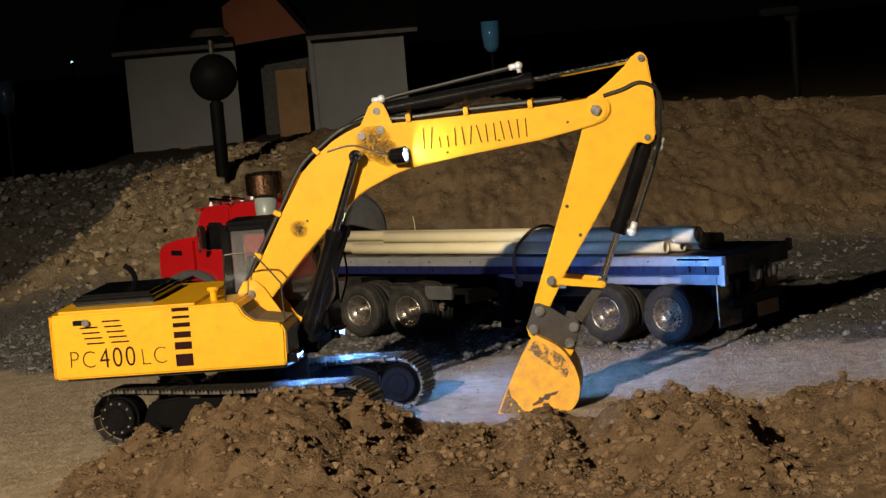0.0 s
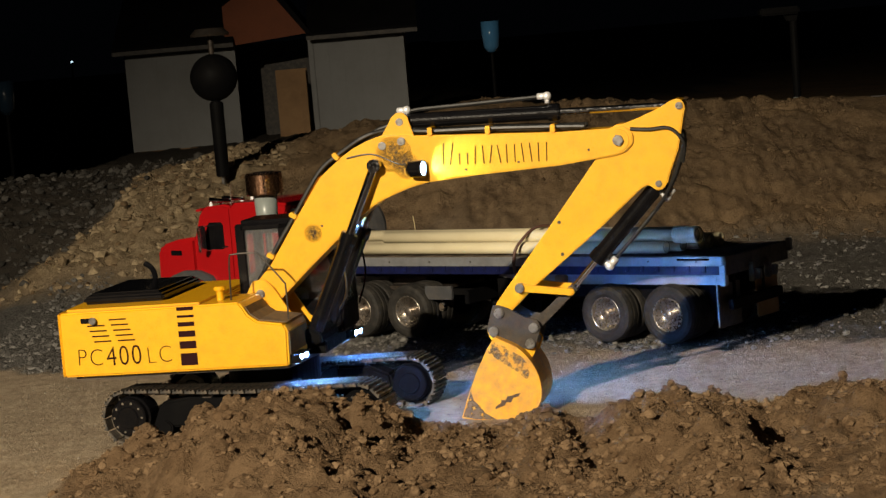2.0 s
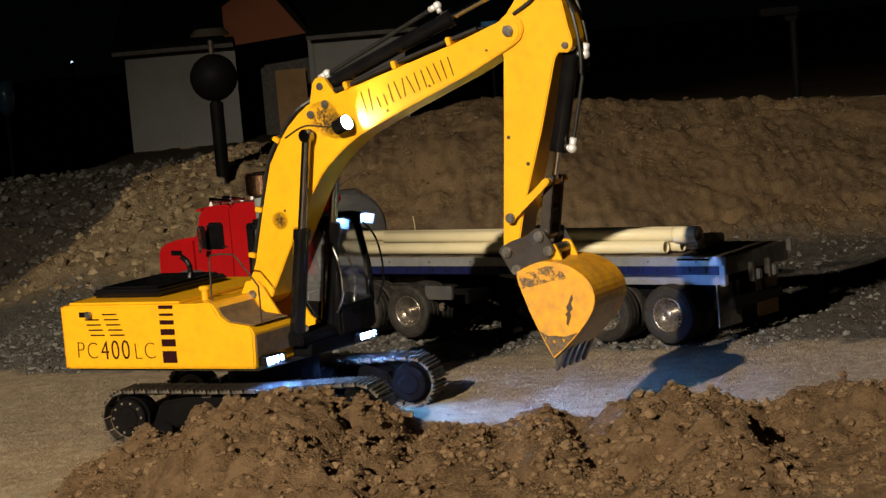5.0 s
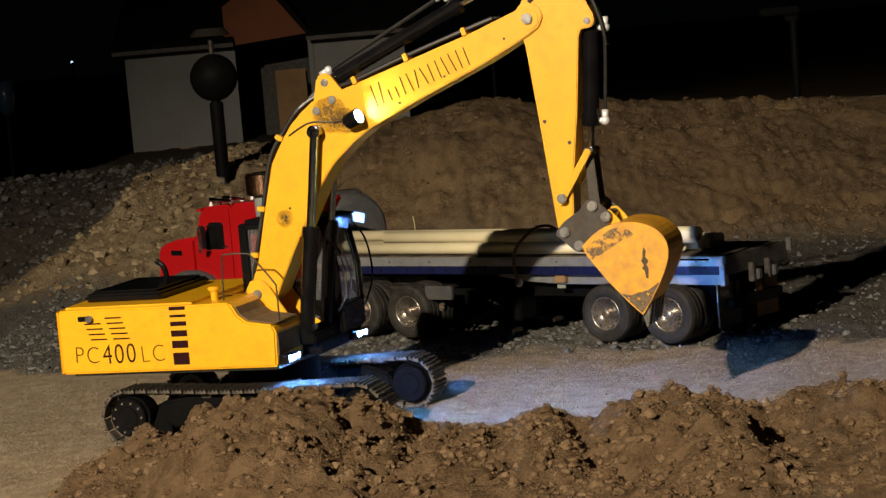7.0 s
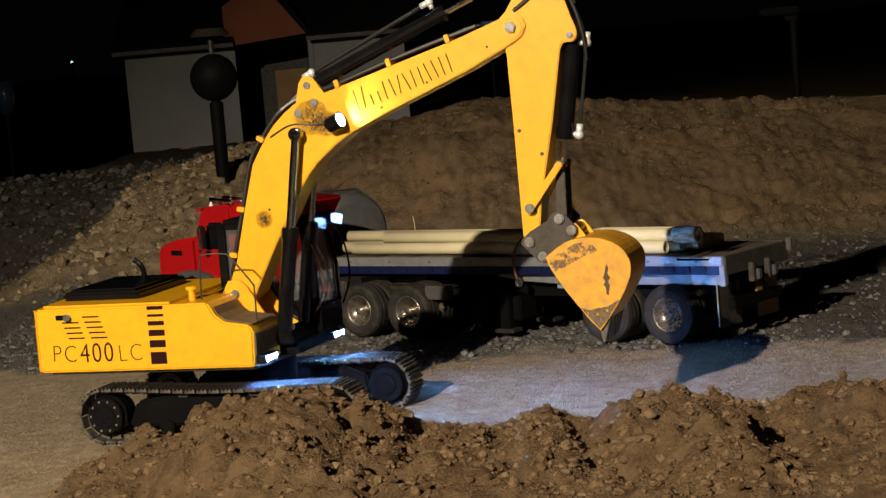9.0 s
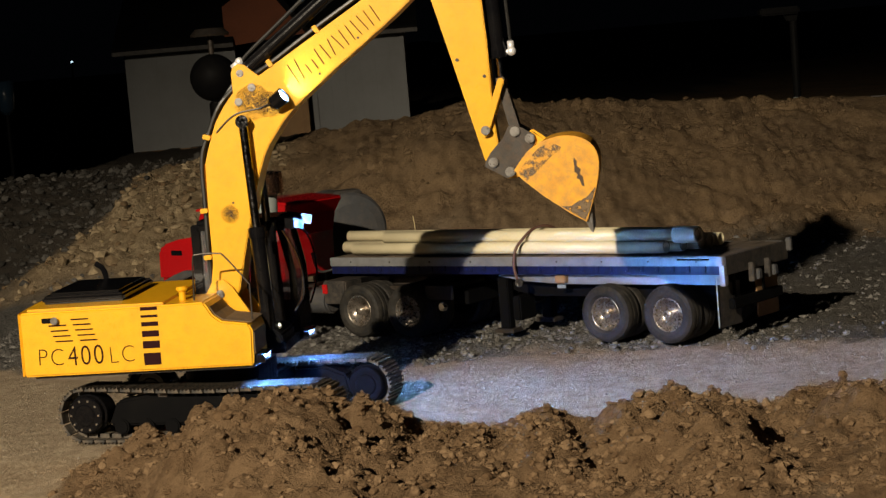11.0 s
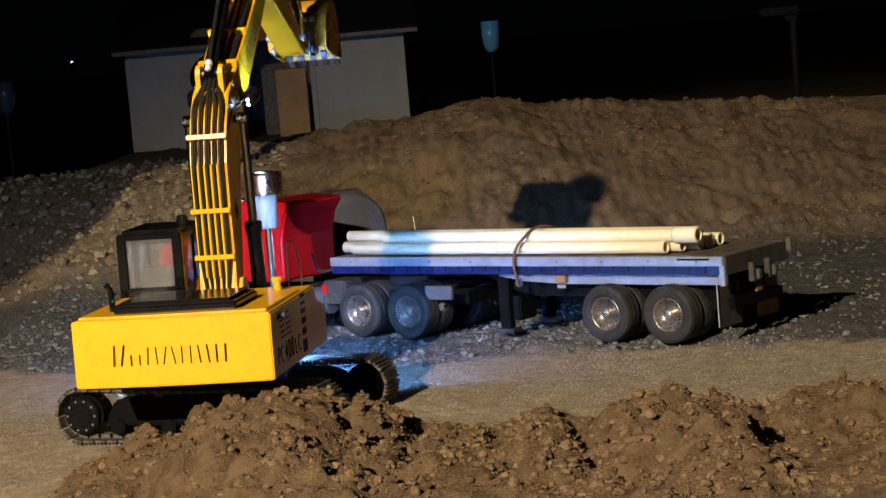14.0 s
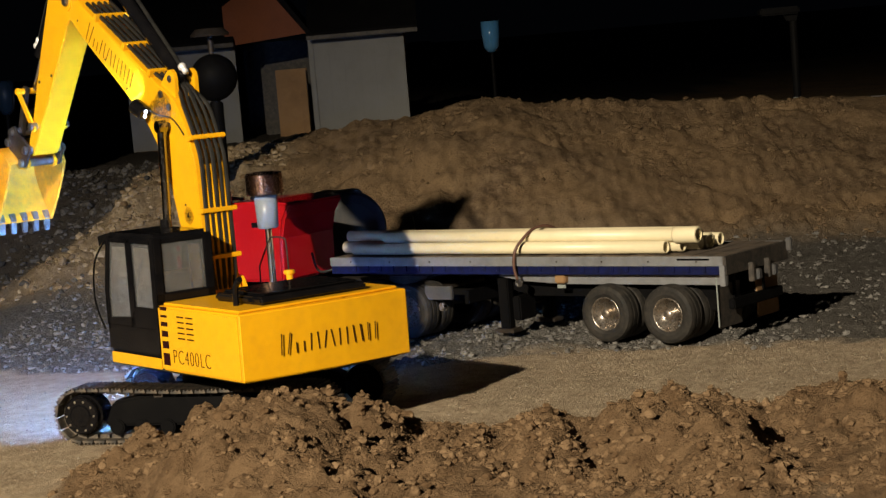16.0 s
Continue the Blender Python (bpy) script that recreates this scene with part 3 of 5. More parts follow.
# track loop: rear sprocket, front idler, both runs
LOOP_R, LOOP_A, LOOP_Z = 0.0305, 0.1445, 0.0302
SHOES = 50
LOOP = 4 * LOOP_A + 2 * math.pi * LOOP_R


def loop_pose(s, v):
    """A pose on the track loop: x along the run, z outwards."""
    s %= LOOP
    flat = 2 * LOOP_A
    arc = math.pi * LOOP_R
    if s < flat:                      # ground run, front to rear
        return pose(LOOP_A - s, v, LOOP_Z - LOOP_R, 0, 180, 0)
    s -= flat
    if s < arc:
        a = s / LOOP_R
        return pose(-LOOP_A - LOOP_R * math.sin(a), v, LOOP_Z - LOOP_R * math.cos(a), 0, 180 + math.degrees(a), 0)
    s -= arc
    if s < flat:
        sag = 0.004 * math.sin(math.pi * s / flat) ** 2
        return pose(-LOOP_A + s, v, LOOP_Z + LOOP_R - sag, 0, 0, 0)
    a = (s - flat) / LOOP_R
    return pose(LOOP_A + LOOP_R * math.sin(a), v, LOOP_Z + LOOP_R * math.cos(a), 0, math.degrees(a), 0)


def lamp_pod(parent, m, w=0.016, h=0.010, lens_mat=None, inner=0):
    """A small work lamp: black shell with a glowing lens on its front (+x)."""
    shell = box(-0.012, 0, -w / 2, w / 2, -h / 2, h / 2, 0.001)
    for q in ((-w / 2, w / 2, h / 2 - 0.0008, h / 2), (-w / 2, w / 2, -h / 2, -h / 2 + 0.0008), (-w / 2, -w / 2 + 0.0008, -h / 2, h / 2), (w / 2 - 0.0008, w / 2, -h / 2, h / 2)):
        merge(shell, box(-0.001, 0.0065, *q, 0))
    # Added baffle walls, not seen on the lamp, that narrow its beam.
    if inner:
        merge(shell, box(-0.001, 0.011, -inner * w / 2 - 0.0005, -inner * w / 2 + 0.0005, -h / 2, h / 2, 0))
        merge(shell, box(-0.001, 0.020, inner * w / 2 - 0.0005, inner * w / 2 + 0.0005, -h / 2, h / 2, 0))
    shell.transform(m)
    part("lamp_shell", shell, MATTE_BLACK, parent)
    lens = rod((0.0004, 0, 0), (0.0010, 0, 0), h / 2 - 0.0008, h / 2 - 0.0012, n=20)
    lens.transform(m @ Matrix.Diagonal((1, 1.25, 1, 1)))
    part("lamp_lens", lens, lens_mat or LED, parent, "glowing cool white lens")


def fitting_mesh(a, z, r):
    """A rounded hose elbow: ball, collar and nut, in a ram's space."""
    bm = begin()
    bmesh.ops.create_uvsphere(bm, u_segments=16, v_segments=10, radius=r, matrix=Matrix.Translation((a, 0, z)))
    merge(bm, rod((a - r * 2.2, 0, z), (a, 0, z), r * 0.72, n=12, cap_bevel=0.0006))
    merge(bm, rod((a, 0, z - r * 1.6), (a, 0, z), r * 0.62, n=6))
    return bm


def build_excavator():
    ex = thing("excavator", Matrix(), "yellow model tracked excavator with black cab and lit work lamps", "excavator")
    P = {}
    # --- undercarriage
    for side in (-1, 1):
        c = side * 0.0885
        # Frame, idler, rollers and beam: shade between the tracks is in their near-black.
        fr = plate([(-0.118, 0.016), (-0.105, 0.046), (-0.06, 0.053), (0.09, 0.053), (0.118, 0.042), (0.122, 0.018)], c - 0.013, c + 0.013, 0.003)
        part("track_frame", fr, MATTE_BLACK, ex)
        for u, name in ((-LOOP_A, "sprocket"), (LOOP_A, "idler_wheel")):
            w = ring_rest([(0.0, -0.0215), (0.012, -0.0215), (0.0135, -0.020), (0.0205, -0.020), (0.022, -0.0185), (0.0225, -0.012), (0.0245, -0.010), (0.0245, 0.010), (0.0225, 0.012), (0.022, 0.0185), (0.0205, 0.020), (0.0135, 0.020), (0.012, 0.0215), (0.0, 0.0215)], n=36)
            w.transform(Matrix.Translation((u, c, LOOP_Z)))
            wheel = part(name, w, BLACK if u < 0 else MATTE_BLACK, ex, smooth=False)
            for k in range(10):
                a = 2 * math.pi * k / 10
                x, z = u + 0.0178 * math.cos(a), LOOP_Z + 0.0178 * math.sin(a)
                y = c + side * 0.0195
                part("bolt", rod((x, y, z), (x, y + side * 0.0016, z), 0.0015, n=6), CHROME if u < 0 else DARK_STEEL, wheel)
        for k in range(7):
            u = -0.1 + k * 0.033
            part("track_roller", rod((u, c - 0.016, 0.0155), (u, c + 0.016, 0.0155), 0.0095, n=20, cap_bevel=0.0015), MATTE_BLACK, ex)
        for u in (-0.045, 0.045):
            part("carrier_roller", rod((u, c - 0.012, 0.053), (u, c + 0.012, 0.053), 0.0062, n=16), DARK_STEEL, ex)
        part("cross_beam", box(-0.05, 0.05, min(0, c), max(0, c), 0.030, 0.058, 0.004), MATTE_BLACK, ex)
        bm = begin()
        merge(bm, box(-0.0069, 0.0069, -0.0225, 0.0225, -0.0014, 0.0016, 0.0004, seg=1))
        for gx in (-0.0048, 0.0, 0.0048):
            merge(bm, box(gx - 0.0008, gx + 0.0008, -0.0225, 0.0225, 0.0016, 0.0036, 0))
        merge(bm, box(-0.006, 0.006, -0.007, 0.007, -0.006, -0.0012, 0))
        first = None
        for k in range(SHOES):
            if first is None:
                sh = part("track_shoe", bm, TRACK, ex)
                first = sh
            else:
                sh = new("track_shoe", first.data)
                sh.parent = ex
            P[("shoe", side, k)] = sh
    # Near-black as well, with the shade under the house in its colour.
    part("swing_ring", rod((0, 0, 0.052), (0, 0, 0.086), 0.055, n=48), MATTE_BLACK, ex)

    # --- house
    W = 0.1138
    bm = begin()
    floor_plate = box(-0.046, 0.075, -0.031, 0.112, 0.0853, 0.100, 0.0015)
    merge(bm, plate([(-0.2208, 0.0853), (-0.2208, 0.1605), (-0.045, 0.1612), (-0.002, 0.1618), (0.002, 0.156), (0.008, 0.146), (0.018, 0.1385), (0.049, 0.1338), (0.053, 0.126), (0.0515, 0.0853)], -W, -0.030, 0.0022, 3))
    merge(bm, box(-0.2208, -0.045, -0.0304, W, 0.0853, 0.1605, 0.0022, seg=3))
    tail = [(-0.2200, -W), (-0.2200, W), (-0.2225, W - 0.0005), (-0.2262, W * 0.6), (-0.2285, W * 0.2), (-0.2285, -W * 0.2), (-0.2262, -W * 0.6), (-0.2225, -W + 0.0005)]
    merge(bm, slab(tail, 0.0853, 0.1605, 0.0016, 3))
    merge(bm, box(-0.046, -0.02, -0.031, 0.031, 0.099, 0.150, 0.002))
    house = part("house", bm, YELLOW, ex)
    P["house"] = house
    part("floor_plate", floor_plate, MATTE_BLACK, house)
    part("cab_sill", box(-0.044, 0.074, 0.1122, 0.1136, 0.0855, 0.0985, 0.0005), YELLOW, house)
    part("deck_lid", slab([(-0.05, -W + 0.006), (-0.05, W - 0.006), (-0.213, W - 0.006), (-0.2175, 0.05), (-0.2175, -0.05), (-0.213, -W + 0.006)], 0.1607, 0.1638, 0.001), YELLOW, house)
    part("underside", slab([(-0.04, -0.105), (0.05, -0.105), (0.072, 0.105), (-0.21, 0.105), (-0.215, 0), (-0.21, -0.105)], 0.0815, 0.0849, 0.0005), FRAME, house)
    for y in (-0.028, 0.028):
        lug = plate([(-0.022, 0.098), (-0.017, 0.160), (-0.008, 0.1755), (0.006, 0.1765), (0.015, 0.168), (0.042, 0.125), (0.062, 0.112), (0.066, 0.098)], y - 0.002, y + 0.002, 0.0006)
        part("boom_lug", lug, YELLOW, house)
    part("foot_pin", rod((FOOT_U, -0.033, FOOT_Z), (FOOT_U, 0.033, FOOT_Z), 0.0052, n=16, cap_bevel=0.001), STEEL, house)
    part("ram_mount", plate([(0.030, 0.0995), (0.074, 0.0995), (0.074, 0.110), (0.060, 0.118), (0.045, 0.112), (0.030, 0.112)], -0.045, 0.045, 0.002), MATTE_BLACK, house)
    # Thin brown plate added over the yellow front face to darken it.
    part("front_panel", box(0.0524, 0.0542, -0.110, -0.034, 0.0985, 0.1235, 0.0004), PANEL_DIRT_BROWN, house, "dark brown front panel")
    part("step_tread", plate([(0.0040, 0.1555), (0.0095, 0.1468), (0.0190, 0.1400), (0.0515, 0.1352), (0.0512, 0.1342), (0.0185, 0.1388), (0.0085, 0.1458), (0.0030, 0.1550)], -0.107, -0.036, 0.0002), PANEL_DIRT_BROWN, house, "brown dirt on the step")
    # stripes, louvres and lettering on both flanks
    zs = [(0.1562, 0.1602), (0.1480, 0.1508), (0.1378, 0.1428), (0.1255, 0.1325), (0.1120, 0.1205), (0.0925, 0.1065)]
    for side in (-1, 1):
        y = side * (W + 0.0001)
        for z0, z1 in zs:
            x0, x1 = (-0.0765, -0.0565) if side < 0 else (-0.066, -0.052)
            part("stripe", box(x0, x1, y - 0.0004, y + 0.0004, z0, z1, 0), DECAL, house, "dark maroon stripe")
        for cx in ((-0.178, -0.149) if side < 0 else (-0.116, -0.096)):
            for k in range(5):
                if side < 0 and cx < -0.17 and k == 0:
                    continue
                z = 0.1505 - k * 0.0062
                w = 0.0105 if side < 0 else 0.0075
                sh = k * 0.0022 if side < 0 else 0
                part("louvre", box(cx - w + sh, cx + w + sh, y - 0.0004, y + 0.0004, z - 0.0008, z + 0.0008, 0), DECAL, house, "dark louvre slot")
        if side < 0:
            for word, x, z, size, thin, tilt in (("PC", -0.2035, 0.0985, 0.0290, 0.0007, -2), ("400", -0.1668, 0.0965, 0.0330, 0.0003, 1), ("LC", -0.1180, 0.0965, 0.0290, 0.0008, 2)):
                lettering(word, size, pose(x, y - 0.0002, z, 90, 0, 0) @ pose(0, 0, 0, 0, 0, tilt) @ Matrix.Diagonal((0.80 if word == "400" else 0.88, 1, 1, 1)), INK, house, thin)
        else:
            m = pose(-0.0735, y + 0.0002, 0.0955, 90, 0, 180)
            lettering("PC400LC", 0.0245, m @ Matrix.Diagonal((0.78, 1, 1, 1)), INK, house)
    part("latch", box(-0.194, -0.176, -W - 0.0012, -W, 0.1475, 0.1535, 0.0005), BLACK, house, "black latch plate")
    part("latch_knob", rod((-0.178, -W - 0.006, 0.1505), (-0.178, -W, 0.1505), 0.0046, 0.0036, n=14, cap_bevel=0.0008), STEEL, house, "silver latch knob")
    brand_bars(0.0150, 0.0235, 0.0012, pose(-0.2291, 0.067, 0.110, 90, 0, -90), INK, house)
    # engine cover, exhaust, cap, rail
    hood = begin()
    merge(hood, box(-0.205, -0.105, -0.072, 0.072, 0.1642, 0.1735, 0.003, seg=3))
    merge(hood, box(-0.198, -0.112, -0.064, 0.064, 0.1735, 0.1765, 0.002))
    part("engine_cover", hood, BLACK, house, "glossy black engine cover")
    part("exhaust", tube([(-0.168, 0.082, 0.160), (-0.168, 0.082, 0.178), (-0.172, 0.082, 0.188), (-0.180, 0.082, 0.194)], 0.0036), BLACK, house, "black curved exhaust")
    cap = begin()
    merge(cap, rod((-0.034, -0.078, 0.161), (-0.034, -0.078, 0.174), 0.0042, n=16))
    merge(cap, rod((-0.034, -0.078, 0.1725), (-0.034, -0.078, 0.1775), 0.0072, n=16, cap_bevel=0.001))
    part("filler_cap", cap, YELLOW, house)
    part("handrail", tube([(-0.018, -0.088, 0.160), (-0.016, -0.088, 0.208), (-0.010, -0.088, 0.2145), (0.014, -0.088, 0.2145), (0.022, -0.088, 0.210), (0.046, -0.088, 0.180), (0.0485, -0.088, 0.172), (0.0485, -0.088, 0.134)], 0.0010, steps=4), DARK_STEEL, house, "thin grey handrail")
    for y, u in ((-0.088, 0.0505), (0.082, 0.0735)):
        lamp_bar = box(u, u + 0.006, y - 0.017, y + 0.017, 0.087, 0.0965, 0.001)
        # End baffles and visor are added to keep light off rams and cab.
        for yy in (y - 0.0185, y + 0.0175):
            merge(lamp_bar, box(u, u + 0.013, yy, yy + 0.001, 0.087, 0.0965, 0))
        merge(lamp_bar, box(u, u + 0.016, y - 0.0185, y + 0.0185, 0.0966, 0.0976, 0))
        part("lamp_bar", lamp_bar, BLACK, house)
        for k in range(4):
            yy = y - 0.0128 + k * 0.0085
            for zz in (0.0897, 0.0940):
                part("led", rod((u + 0.0055, yy, zz), (u + 0.0066, yy, zz), 0.0025, 0.0023, n=12), LED, house, "glowing cool white lamp")
    for k, (y, z) in enumerate(((-0.026, 0.118), (0.022, 0.105))):
        part("ram_bolt", rod((0.066, y, z), (0.070, y, z), 0.004, n=12, cap_bevel=0.0015), GLINT_METAL, house)

    # --- cab
    c0, c1, v0, v1, zt = -0.044, 0.080, 0.032, 0.112, 0.242
    cab = part("cab", box(c0, c1 + 0.002, v0, v1, 0.100, 0.135, 0.003), BLACK, ex, "glossy black operator cab")
    part("cab_roof", box(c0 + 0.001, 0.068, v0, v1, zt - 0.017, zt, 0.006, seg=3), BLACK, cab)
    for u0, u1, y0, y1, lean in ((c0, c0 + 0.012, v0, v0 + 0.012, 0), (c0, c0 + 0.012, v1 - 0.012, v1, 0), (0.010, 0.024, v1 - 0.006, v1, 0), (0.010, 0.024, v0, v0 + 0.006, 0)):
        part("cab_post", box(u0, u1, y0, y1, 0.130, zt - 0.004, 0.0015), BLACK, cab)
    for y in (v0, v1 - 0.006):
        part("cab_post", plate([(0.073, 0.130), (0.082, 0.130), (0.0815, 0.175), (0.069, zt - 0.004), (0.060, zt - 0.004), (0.073, 0.172)], y, y + 0.006, 0.001), BLACK, cab)
    part("rear_panel", box(c0, c0 + 0.006, v0, v1, 0.130, 0.174, 0.0015), BLACK, cab)
    for y in (v0, v1 - 0.006):
        part("door_panel", plate([(c0 + 0.01, 0.130), (0.076, 0.130), (0.076, 0.140), (0.020, 0.143), (0.012, 0.156), (c0 + 0.01, 0.156)], y, y + 0.006, 0.001), BLACK, cab)
    P["cab"] = cab
    part("rear_pane", box(c0 + 0.002, c0 + 0.0035, v0 + 0.007, v1 - 0.007, 0.165, zt - 0.009, 0), CLEAR_GLASS, cab, "rear window glass")
    for y in (v0 + 0.002, v1 - 0.0035):
        part("side_pane", box(c0 + 0.009, 0.013, y, y + 0.0015, 0.134, zt - 0.009, 0), DARK_GLASS, cab, "side window glass")
        part("door_pane", plate([(0.019, 0.134), (0.075, 0.134), (0.075, 0.172), (0.063, zt - 0.009), (0.019, zt - 0.009)], y, y + 0.0015, 0), DARK_GLASS, cab, "door window glass")
    wind = plate([(0.0770, 0.134), (0.0785, 0.134), (0.0780, 0.174), (0.0655, zt - 0.009), (0.0640, zt - 0.009), (0.0765, 0.173)], v0 + 0.006, v1 - 0.006, 0)
    part("windscreen", wind, CLEAR_GLASS, cab, "windscreen glass")
    part("operator_seat", plate([(-0.015, 0.132), (0.025, 0.132), (0.027, 0.150), (-0.002, 0.152), (-0.012, 0.196), (-0.022, 0.196)], 0.05, 0.092, 0.003), FRAME, cab, "black seat")
    part("grab_rail", tube([(0.070, v0 - 0.003, 0.226), (0.088, v0 - 0.006, 0.19), (0.090, v0 - 0.006, 0.15), (0.078, v0 - 0.003, 0.128)], 0.0012), CHROME, cab, "curved chrome grab rail")
    part("mirror_rail", tube([(0.068, v1 + 0.002, 0.232), (0.086, v1 + 0.008, 0.205), (0.092, v1 + 0.008, 0.16), (0.082, v1 + 0.003, 0.125)], 0.0013), BLACK, cab)
    part("wiper_post", tube([(0.078, 0.07, 0.135), (0.083, 0.066, 0.17), (0.074, 0.06, 0.205)], 0.0009), CHROME, cab)
    for y in (0.042, 0.10):
        lamp_pod(cab, pose(0.073, y, zt - 0.008, 0, 11, 0), 0.017, 0.012, lens_mat=LED_CAB, inner=1)
    part("beacon_base", rod((0.03, 0.05, zt), (0.03, 0.05, zt + 0.010), 0.008, 0.006, n=16, cap_bevel=0.001), BLACK, cab)

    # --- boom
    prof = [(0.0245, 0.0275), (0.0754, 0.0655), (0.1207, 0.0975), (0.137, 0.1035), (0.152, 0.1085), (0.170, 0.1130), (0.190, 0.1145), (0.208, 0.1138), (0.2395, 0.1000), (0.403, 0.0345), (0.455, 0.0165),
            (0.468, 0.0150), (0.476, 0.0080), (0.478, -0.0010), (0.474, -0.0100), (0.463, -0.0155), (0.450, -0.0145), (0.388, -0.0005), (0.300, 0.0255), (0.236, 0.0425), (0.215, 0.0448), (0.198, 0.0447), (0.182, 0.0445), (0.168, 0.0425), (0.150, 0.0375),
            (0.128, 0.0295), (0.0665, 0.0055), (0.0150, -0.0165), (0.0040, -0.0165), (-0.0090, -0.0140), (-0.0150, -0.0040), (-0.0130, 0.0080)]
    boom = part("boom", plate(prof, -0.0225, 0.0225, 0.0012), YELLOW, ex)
    P["boom"] = boom
    for y in (-0.014, 0.014):
        part("ram_bracket", plate([(0.205, 0.111), (0.222, 0.124), (0.2275, 0.1285), (0.2345, 0.1305), (0.2415, 0.128), (0.2445, 0.121), (0.2430, 0.098), (0.22, 0.10)], y - 0.003, y + 0.003, 0.0006), YELLOW, boom)
    part("bracket_pin", rod((BRACKET[0], -0.0185, BRACKET[1]), (BRACKET[0], 0.0185, BRACKET[1]), 0.0045, n=14, cap_bevel=0.0008), STEEL, boom)
    for side in (-1, 1):
        y = side * 0.0225
        for a, b in ((0.205, 0.102), (0.228, 0.098)):
            part("pivot_bolt", rod((a, y, b), (a, y + side * 0.0022, b), 0.0048, n=14, cap_bevel=0.0006), STEEL, boom)
        part("ram_boss", rod((BOOM_RAM[0], y, BOOM_RAM[1]), (BOOM_RAM[0], y + side * 0.016, BOOM_RAM[1]), 0.0050, n=16, cap_bevel=0.001), DARK_STEEL, boom)
        part("stick_pin", rod((BOOM_L, y, 0), (BOOM_L, y + side * 0.006, 0), 0.0066, n=6, cap_bevel=0.001), STEEL, boom)
        part("pin_plate", ring_rest([(0.0, y), (0.0125, y), (0.0125, y + side * 0.0012), (0.0, y + side * 0.0012)], n=28), YELLOW, boom).matrix_basis = Matrix.Translation((BOOM_L, 0, 0))
        for a, b in ((0.285, 0.038), (0.345, 0.022), (0.425, 0.003), (0.10, 0.045)):
            part("rivet", rod((a, y, b), (a, y + side * 0.0008, b), 0.0014, n=8), DARK_STEEL, boom)
        for a, b, r in ((0.0865, 0.041, 0.011), (0.214, 0.088, 0.022), (0.222, 0.070, 0.016)):
            part("paint_scuff", ring_rest([(0.0, y), (r, y), (r, y + side * 0.0003), (0.0, y + side * 0.0003)], n=13), GRIME, boom, "dark worn spot").matrix_basis = Matrix.Translation((a, 0, b))
        part("paint_scuff", ring_rest([(0.0, y), (0.0052, y), (0.0052, y + side * 0.0005), (0.0, y + side * 0.0005)], n=9), GRIME, boom, "dark worn spot").matrix_basis = Matrix.Translation((0.0865, 0, 0.041))
        m = pose(0.238, side * 0.036, 0.0605, 0, 18, side * 13)
        can = ring_rest([(0.0, -0.014), (0.0075, -0.014), (0.0095, -0.011), (0.0100, 0.0055), (0.0086, 0.0055), (0.0080, -0.002), (0.0, -0.0022)], n=28)
        can.transform(m @ pose(0, 0, 0, 0, 0, -90))
        part("lamp_shell", can, BLACK, boom, "round black lamp shell")
        lens = rod((-0.0016, 0, 0), (0.0, 0, 0), 0.0076, n=24)
        lens.transform(m)
        part("lamp_lens", lens, LED_BOOM, boom, "glowing cool white lens")
        part("lamp_arm", rod((0.234, side * 0.0215, 0.0605), (0.234, side * 0.030, 0.0605), 0.003, n=10), BLACK, boom)
        for dz in (-0.0034, 0.0034):
            dot = rod((-0.0152, 0, dz), (-0.0141, 0, dz), 0.0021, n=10)
            dot.transform(m)
            part("lamp_glow", dot, LED_SMALL, boom, "bright lamp back")
        part("lamp_cable", tube([(0.236, side * 0.032, 0.065), (0.215, side * 0.024, 0.075), (0.19, side * 0.0236, 0.098), (0.16, side * 0.0236, 0.1055)], 0.0009), BLACK_HOSE, boom)
        m = pose(0.262, -0.0226, 0.0535, 90, 20.8, 0) if side < 0 else pose(0.405, 0.0226, 0.0002, 90, 20.8 , 180)
        if side > 0:
            m = pose(0.395, 0.0226, 0.0015, 0, 20.8, 0) @ pose(0, 0, 0, 90, 0, 180)
        brand_bars(0.0142, 0.0255, 0.0012, m, INK, boom)
    # clamps and hoses over the back of the boom
    for a, b, ang in ((0.262, 0.0915, -22), (0.325, 0.0665, -22), (0.395, 0.0385, -22), (0.150, 0.109, 20), (0.075, 0.0665, 40), (0.030, 0.0335, 40)):
        part("hose_clamp", box(-0.0028, 0.0028, -0.0245, 0.0245, -0.001, 0.0085, 0.0008, pose(a, 0, b, 0, -ang, 0)), YELLOW, boom, "yellow hose clamp")
    for k, y in enumerate((-0.0165, -0.0085, 0.0, 0.0085, 0.0165)):
        part("hose", tube([(-0.004, y * 0.8, 0.012), (0.028, y, 0.0365), (0.076, y, 0.0715), (0.122, y, 0.1045), (0.155, y, 0.1145), (0.19, y, 0.1205), (0.222, y * 0.55, 0.1145 if abs(y) > 0.01 else 0.120), (0.258, y * 0.9, 0.0975), (0.325, y, 0.0725), (0.395, y, 0.0445), (0.43, y, 0.030)], 0.0021 if k % 2 else 0.0027, n=7, steps=4), BLACK_HOSE, boom, "black hydraulic hose")
    for y in (-0.012, -0.004, 0.004, 0.012):
        part("pipe", tube([(0.008, y, 0.0215), (0.055, y, 0.0565), (0.118, y, 0.1005)], 0.0016, n=6, steps=3), YELLOW, boom, "yellow hydraulic pipe")

